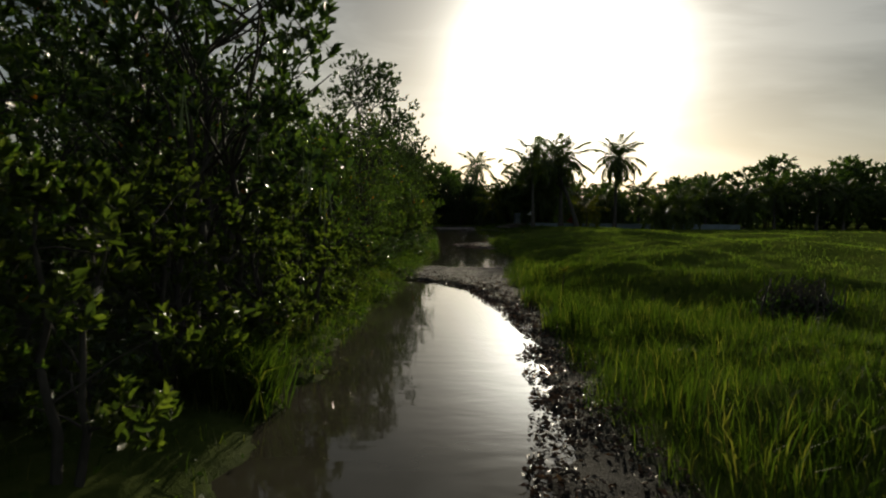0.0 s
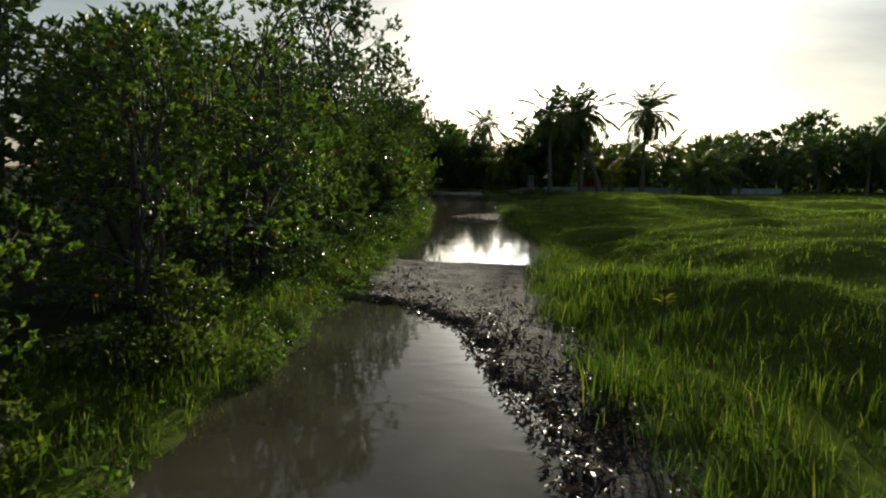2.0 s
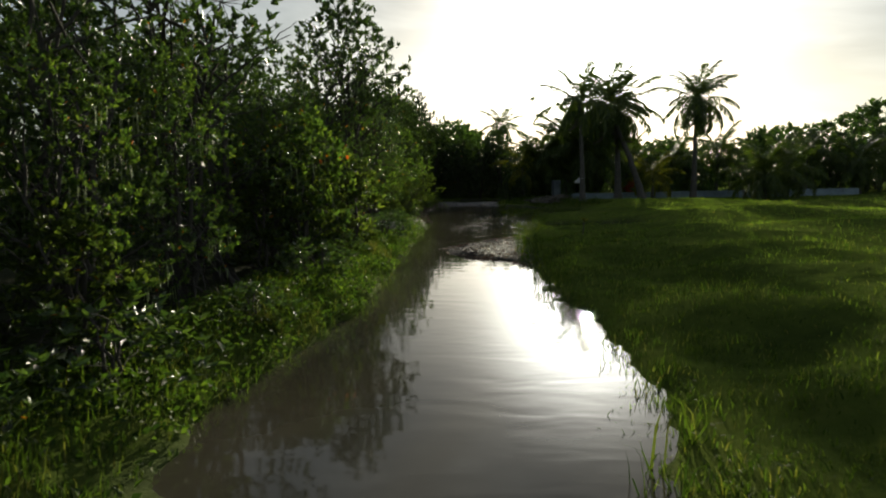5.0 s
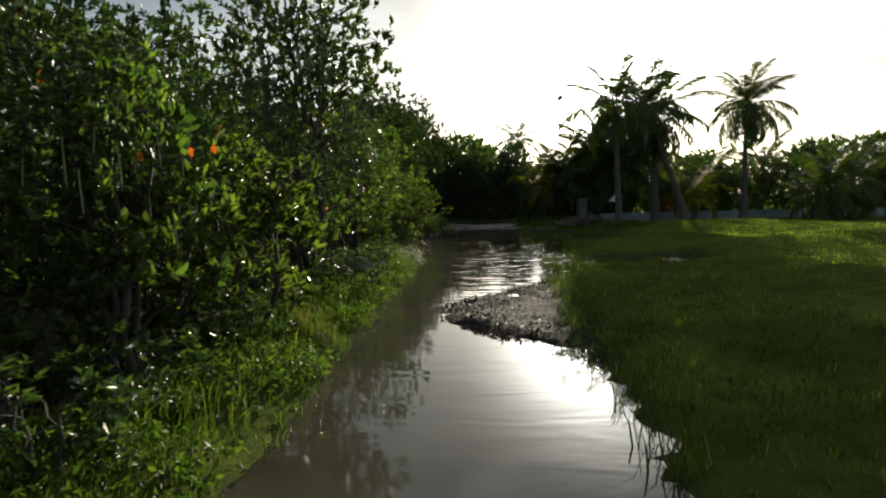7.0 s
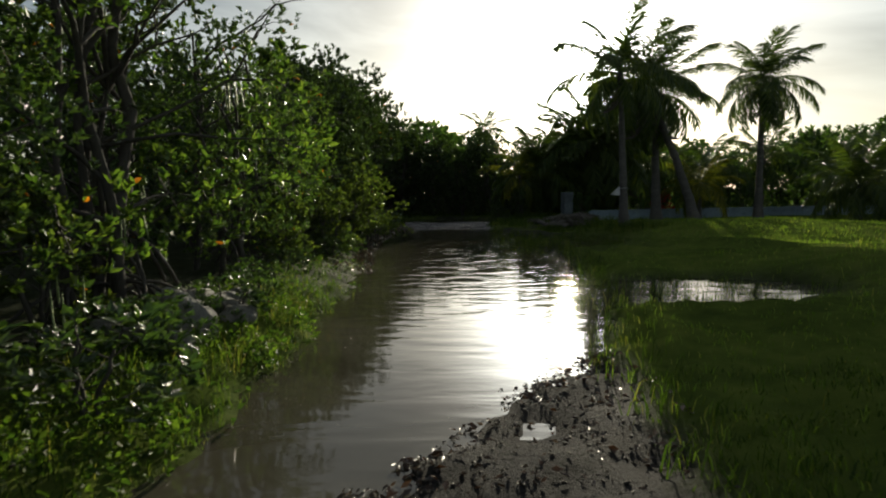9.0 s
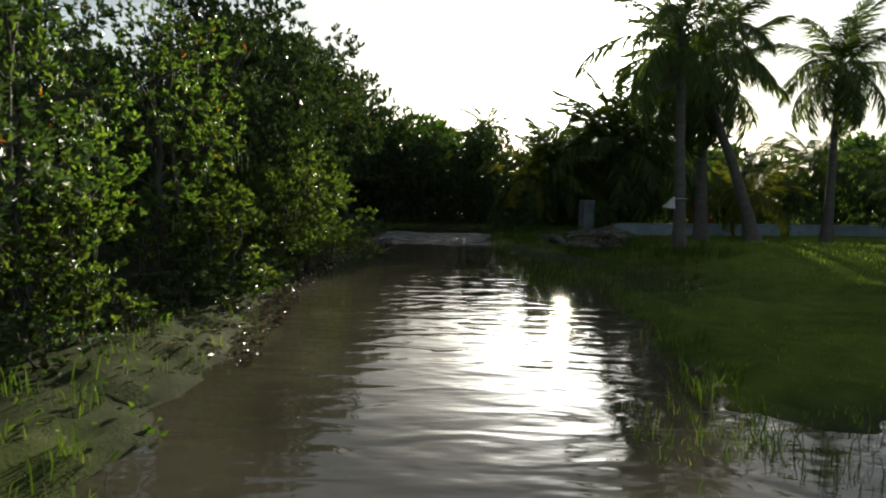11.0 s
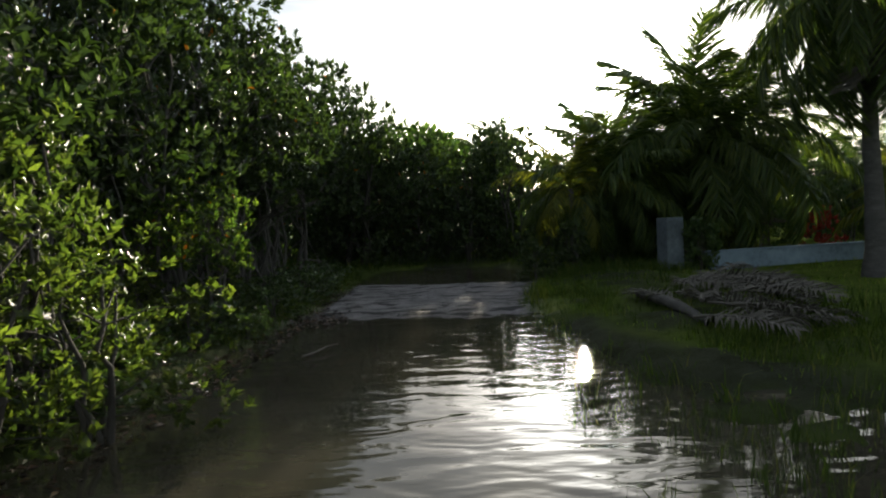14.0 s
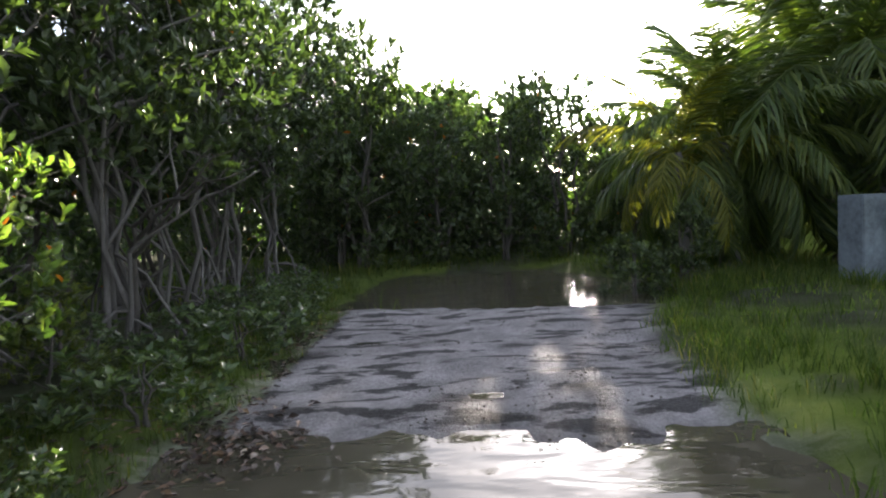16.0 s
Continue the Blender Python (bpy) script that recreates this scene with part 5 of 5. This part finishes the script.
def shore_litter():
    """Wet leaves and bits of wood washed up along the first puddle."""
    rnd = np.random.RandomState(65)
    n = 7500
    y = 0.5 + 13.5 * rnd.rand(n)
    a = np.interp(y, SHORE_Y, SHORE_X)
    x = a - 0.06 + np.where(rnd.rand(n) < 0.5, np.abs(0.26 * rnd.randn(n)), (right_edge(y) + 0.25 - a) * rnd.rand(n))
    ok = vnoise(x, y, 0.35, 1) + 0.25 * rnd.rand(n) > 0.45
    x, y = x[ok], y[ok]
    n = len(x)
    a = rnd.rand(n) * 6.28
    way = unit(np.stack([np.cos(a), np.sin(a), 0.45 * rnd.randn(n)], 1))
    ln = 0.022 + 0.05 * rnd.rand(n)
    z = np.maximum(lay(x, y)[0], 0.0) + 0.006 + 0.012 * rnd.rand(n)
    v, f = leaves(np.stack([x, y, z], 1), way, np.tile([0, 0, 1.0], (n, 1)) + 0.5 * rnd.randn(n, 3), ln, ln * 0.42, False)
    tagged(new("shore_litter", mesh_of("shore_litter", v, [f], M_LITTER)), "wet brown leaves washed up along the puddle's shore", kind="stuff")


shore_litter()


# ---- grass ----
def blades(xy, h, rnd, width, lean=0.45):
    """Bent blades of grass at n places with heights h."""
    n = len(xy)
    z = lay(xy[:, 0], xy[:, 1])[0]
    base = np.stack([xy[:, 0], xy[:, 1], np.maximum(z, -0.05) - 0.01], 1)
    a = rnd.rand(n) * 2 * np.pi
    d = np.stack([np.cos(a), np.sin(a), 0 * a], 1)
    b = rnd.rand(n) * 2 * np.pi
    side = np.stack([np.cos(b), np.sin(b), 0 * b], 1) * (width * (0.6 + 0.8 * rnd.rand(n)))[:, None]
    H = h[:, None]
    k = lean * (0.3 + rnd.rand(n, 1))
    mid = base + d * H * k * 0.35 + np.array([0, 0, 1.0]) * H * 0.6
    tip = base + d * H * k + np.array([0, 0, 1.0]) * H * (1 - 0.35 * k)
    v = np.stack([base - side, base + side, mid + side * 0.75, mid - side * 0.75, tip], 1).reshape(-1, 3)
    i = np.arange(n)[:, None] * 5
    return v, i + np.array([[0, 1, 2, 3]]), i + np.array([[3, 2, 4]])


def sow(name, label, x0, x1, y0, y1, tufts, per, size, tall, seed, keep, width=0.004, lean=0.45, mat=None):
    """Tufts over a rectangle of the plan; keep says how much grows at a place, tall how high."""
    rnd = np.random.RandomState(seed)
    c = np.stack([x0 + (x1 - x0) * rnd.rand(tufts), y0 + (y1 - y0) * rnd.rand(tufts)], 1)
    c = c[rnd.rand(tufts) < keep(c[:, 0], c[:, 1])]
    big = 0.55 + 0.8 * rnd.rand(len(c))
    p = np.repeat(c, per, 0) + rnd.randn(len(c) * per, 2) * size
    h = np.repeat(big, per) * (0.55 + 0.6 * rnd.rand(len(p))) * tall(p[:, 0], p[:, 1])
    ok = keep(p[:, 0], p[:, 1]) > 0.03
    p, h = p[ok], h[ok]
    w = width * np.clip(h / 0.25, 0.7, 1.8)
    v, q, t = blades(p, h, rnd, w, lean)
    tagged(new(name, mesh_of(name, v, [q, t], mat or M_GRASS)), label, kind="stuff")


def right_keep(x, y):
    h, _ = lay(x, y)
    return ease(-0.15, 0.15, x - right_edge(y) + 0.25 * (vnoise(x, y, 0.5, 4) - 0.5) - 0.9 * ease(47.5, 46.5, y) * ease(41.5, 43.0, y)) * (0.35 + 0.65 * ease(-0.05, 0.02, h)) * (0.25 + 0.75 * vnoise(x, y, 1.4, 5)) * (1 - 0.8 * ease(1.2, 0.8, np.hypot((x - 4.9 - 0.35 * (y - 48.3)) / 1.0, (y - 48.3) / 2.4)))


def right_tall(x, y):
    patch = vnoise(x, y, 2.6, 4) * (0.35 + 1.3 * vnoise(x, y, 0.75, 3))
    near = 1.25 * ease(1.2, -0.4, y - np.interp(x, BERM_X, BERM_Y) + 0.8 * (vnoise(x, y, 0.9, 2) - 0.5)) * ease(7.5, 4.0, x - right_edge(y) * 1.0)
    edge = ease(1.2, 0.2, x - right_edge(y))
    clump = 0.55 + 1.0 * vnoise(x, y, 0.42, 1) * ease(34, 26, y) + 0.45 * ease(26, 34, y)
    return clump * (0.055 + 0.05 * patch) + clump * near * (0.045 + 0.075 * patch) + edge * (0.05 - 0.035 * ease(10, 15, y))


def left_keep(x, y):
    h, _ = lay(x, y)
    d = left_edge(y) - x
    return ease(-0.22, 0.10, d + 0.3 * (vnoise(x, y, 0.4, 3) - 0.5)) * ease(1.7, 0.9, d) * ease(-0.06, 0.0, h) * (0.1 + 0.9 * np.maximum(ease(33.5, 30.0, y), ease(45.5, 48.0, y))) * (0.12 + 0.88 * ease(5.0, 6.2, y)) * (1 - 0.8 * ease(1.2, 0.7, np.hypot((x + 1.1) / 0.5, (y - 29.8) / 1.5)))


def left_tall(x, y):
    return (0.10 + 0.13 * vnoise(x, y, 1.1, 2)) * (0.7 + 0.3 * ease(0, 0.4, left_edge(y) - x))


sow("verge_grass", "tall bright-green grass beside the puddles", 1.0, 8.0, -1.5, 24.5, 13500, 11, 0.06, right_tall, 201, lambda x, y: right_keep(x, y) * (0.35 + 0.65 * ease(1.6, -0.2, y - np.interp(x, BERM_X, BERM_Y) + 0.8 * (vnoise(x, y, 0.9, 2) - 0.5))), 0.0036)
sow("turf", "short dense turf between the tall tufts", 1.1, 5.2, 1.0, 29.0, 17500, 6, 0.07, lambda x, y: 0.045 + 0.05 * vnoise(x, y, 0.5, 1), 211, lambda x, y: right_keep(x, y) ** 0.35 * ease(5.2, 3.2, x) * (0.25 + 0.75 * ease(0.35, 0.6, vnoise(x, y, 0.55, 1))), 0.006, 0.8)
sow("lawn_grass", "rough green lawn grass with hollows", 1.6, 15.0, 12.5, 54, 15000, 5, 0.07, right_tall, 202, right_keep, 0.006, mat=M_LAWN)
sow("far_lawn_grass", "far rough lawn grass", 8.0, 34.0, 8, 60, 10000, 4, 0.12, lambda x, y: 0.08 + 0.07 * vnoise(x, y, 3.0, 2), 203, lambda x, y: 0.3 + 0.7 * vnoise(x, y, 2.0, 1), 0.011, mat=M_LAWN)
sow("bank_grass", "grass and weeds on the bank under the mangroves", -2.6, 0.3, -1.5, 55, 15000, 8, 0.05, left_tall, 204, left_keep, 0.0045)
sow("end_grass", "dark grass under the trees at the end of the track", -6.0, 9.0, 52.5, 64, 3500, 5, 0.09, lambda x, y: 0.16 + 0.14 * vnoise(x, y, 1.0, 2), 205, lambda x, y: (lay(x, y)[0] > 0.03) * 1.0, 0.007)


def straw_keep(x, y):
    d = left_edge(y) - x
    return ease(0.02, 0.2, d) * ease(0.75, 0.4, d) * ease(0.62, 0.75, vnoise(x, y, 0.8, 0)) * ease(0.0, 0.03, lay(x, y)[0])


sow("straw_tufts", "tall tufts of half-dry straw-coloured grass at the edge of the bank", -2.2, 0.1, 6.0, 34.0, 1300, 26, 0.05, lambda x, y: 0.20 + 0.12 * vnoise(x, y, 0.7, 5), 212, straw_keep, 0.0028, 0.75, mat=M_STRAW)


def tuft_keep(x, y):
    return ease(1.1, 0.6, np.hypot((x + 1.4) / 0.5, (y - 4.8) / 0.6)) * ease(-0.02, 0.03, lay(x, y)[0])


sow("bank_tuft", "lush tuft of olive-green grass at the water's edge", -2.1, -0.7, 3.9, 5.7, 700, 14, 0.05, lambda x, y: 0.34 + 0.14 * vnoise(x, y, 0.5, 2), 214, tuft_keep, 0.0036, 0.6)


def fringe_keep(x, y):
    d = x - right_edge(y)
    return ease(-0.2, 0.0, d) * ease(0.55, 0.2, d) * (0.35 + 0.65 * vnoise(x, y, 0.5, 2)) * (1 - ease(-0.1, 0.1, d * 0 + (lay(x, y)[0] < -0.05)))


sow("fringe_grass", "tufts of grass hanging over the flooded edge of the lawn", 1.2, 4.6, 13.5, 51.0, 12000, 7, 0.05, lambda x, y: 0.13 + 0.13 * vnoise(x, y, 0.7, 5), 207, fringe_keep, 0.005, 0.7)


def bank_weeds():
    """Low creeping weeds with small rounded leaves over the bank."""
    rnd = np.random.RandomState(66)
    n = 38000
    y = -1.0 + 40.5 * rnd.rand(n)
    d = 1.6 * rnd.rand(n) ** 1.3 - 0.1
    x = left_edge(y) - d
    h = lay(x, y)[0]
    patch = vnoise(x, y, 0.6, 3)
    ok = (rnd.rand(n) < (0.15 + 1.0 * ease(0.35, 0.7, patch)) * (0.12 + 0.88 * ease(5.0, 6.5, y) * ease(33.5, 30.0, y))) & (h > -0.01)
    x, y, h, patch = x[ok], y[ok], h[ok], patch[ok]
    n = len(x)
    a = rnd.rand(n) * 6.28
    way = unit(np.stack([np.cos(a), np.sin(a), 0.2 + 0.9 * rnd.rand(n)], 1))
    z = h + (0.02 + 0.16 * patch) * rnd.rand(n)
    ln = 0.03 + 0.035 * rnd.rand(n)
    v, f = leaves(np.stack([x, y, z], 1), way, unit(rnd.randn(n, 3) + np.array([0, 0, 1.0])), ln, ln * 0.6, False)
    tagged(new("bank_weeds", mesh_of("bank_weeds", v, [f], M_WEED)), "low creeping green weeds on the bank under the mangroves", kind="stuff")


bank_weeds()


def marsh_keep(x, y):
    h, mud = lay(x, y)
    wet = np.maximum(ease(1.35, 0.9, np.hypot((x - 4.4) / 2.0, (y - 32.9) / 1.6)), ease(1.3, 0.8, np.hypot((x - 4.1) / 2.0, (y - 41.0) / 3.1)))
    return wet * ease(0.03, -0.01, h) * ease(0.30, 0.62, vnoise(x, y, 0.5, 4))


sow("marsh_grass", "thin green grass standing in the shallow flood water", 2.4, 7.0, 31.5, 45.0, 5200, 5, 0.05, lambda x, y: 0.13 + 0.12 * vnoise(x, y, 0.9, 1), 206, marsh_keep, 0.004, 0.3)


def trackside_keep(x, y):
    h, _ = lay(x, y)
    d = x - right_edge(y)
    d = d - 0.9 * ease(47.5, 46.5, y) * ease(41.5, 43.0, y)
    return ease(-0.05, 0.25, d) * ease(3.6, 2.4, d) * ease(-0.02, 0.03, h) * (0.2 + 0.8 * ease(0.3, 0.7, vnoise(x, y, 0.8, 2))) * (1 - 0.85 * ease(1.2, 0.8, np.hypot((x - 4.9 - 0.35 * (y - 48.3)) / 1.0, (y - 48.3) / 2.4)))


sow("trackside_grass", "tall tufted olive grass beside the end of the track", 2.3, 8.0, 42.5, 56.0, 6500, 7, 0.05, lambda x, y: 0.13 + 0.17 * vnoise(x, y, 0.9, 4), 208, trackside_keep, 0.0045, 0.6)

sow("short_grass", "short fine grass between the taller tufts", 1.1, 5.5, -1.0, 9.5, 5200, 8, 0.06, lambda x, y: 0.06 + 0.06 * vnoise(x, y, 0.6, 2), 209, right_keep, 0.0032, 0.5)
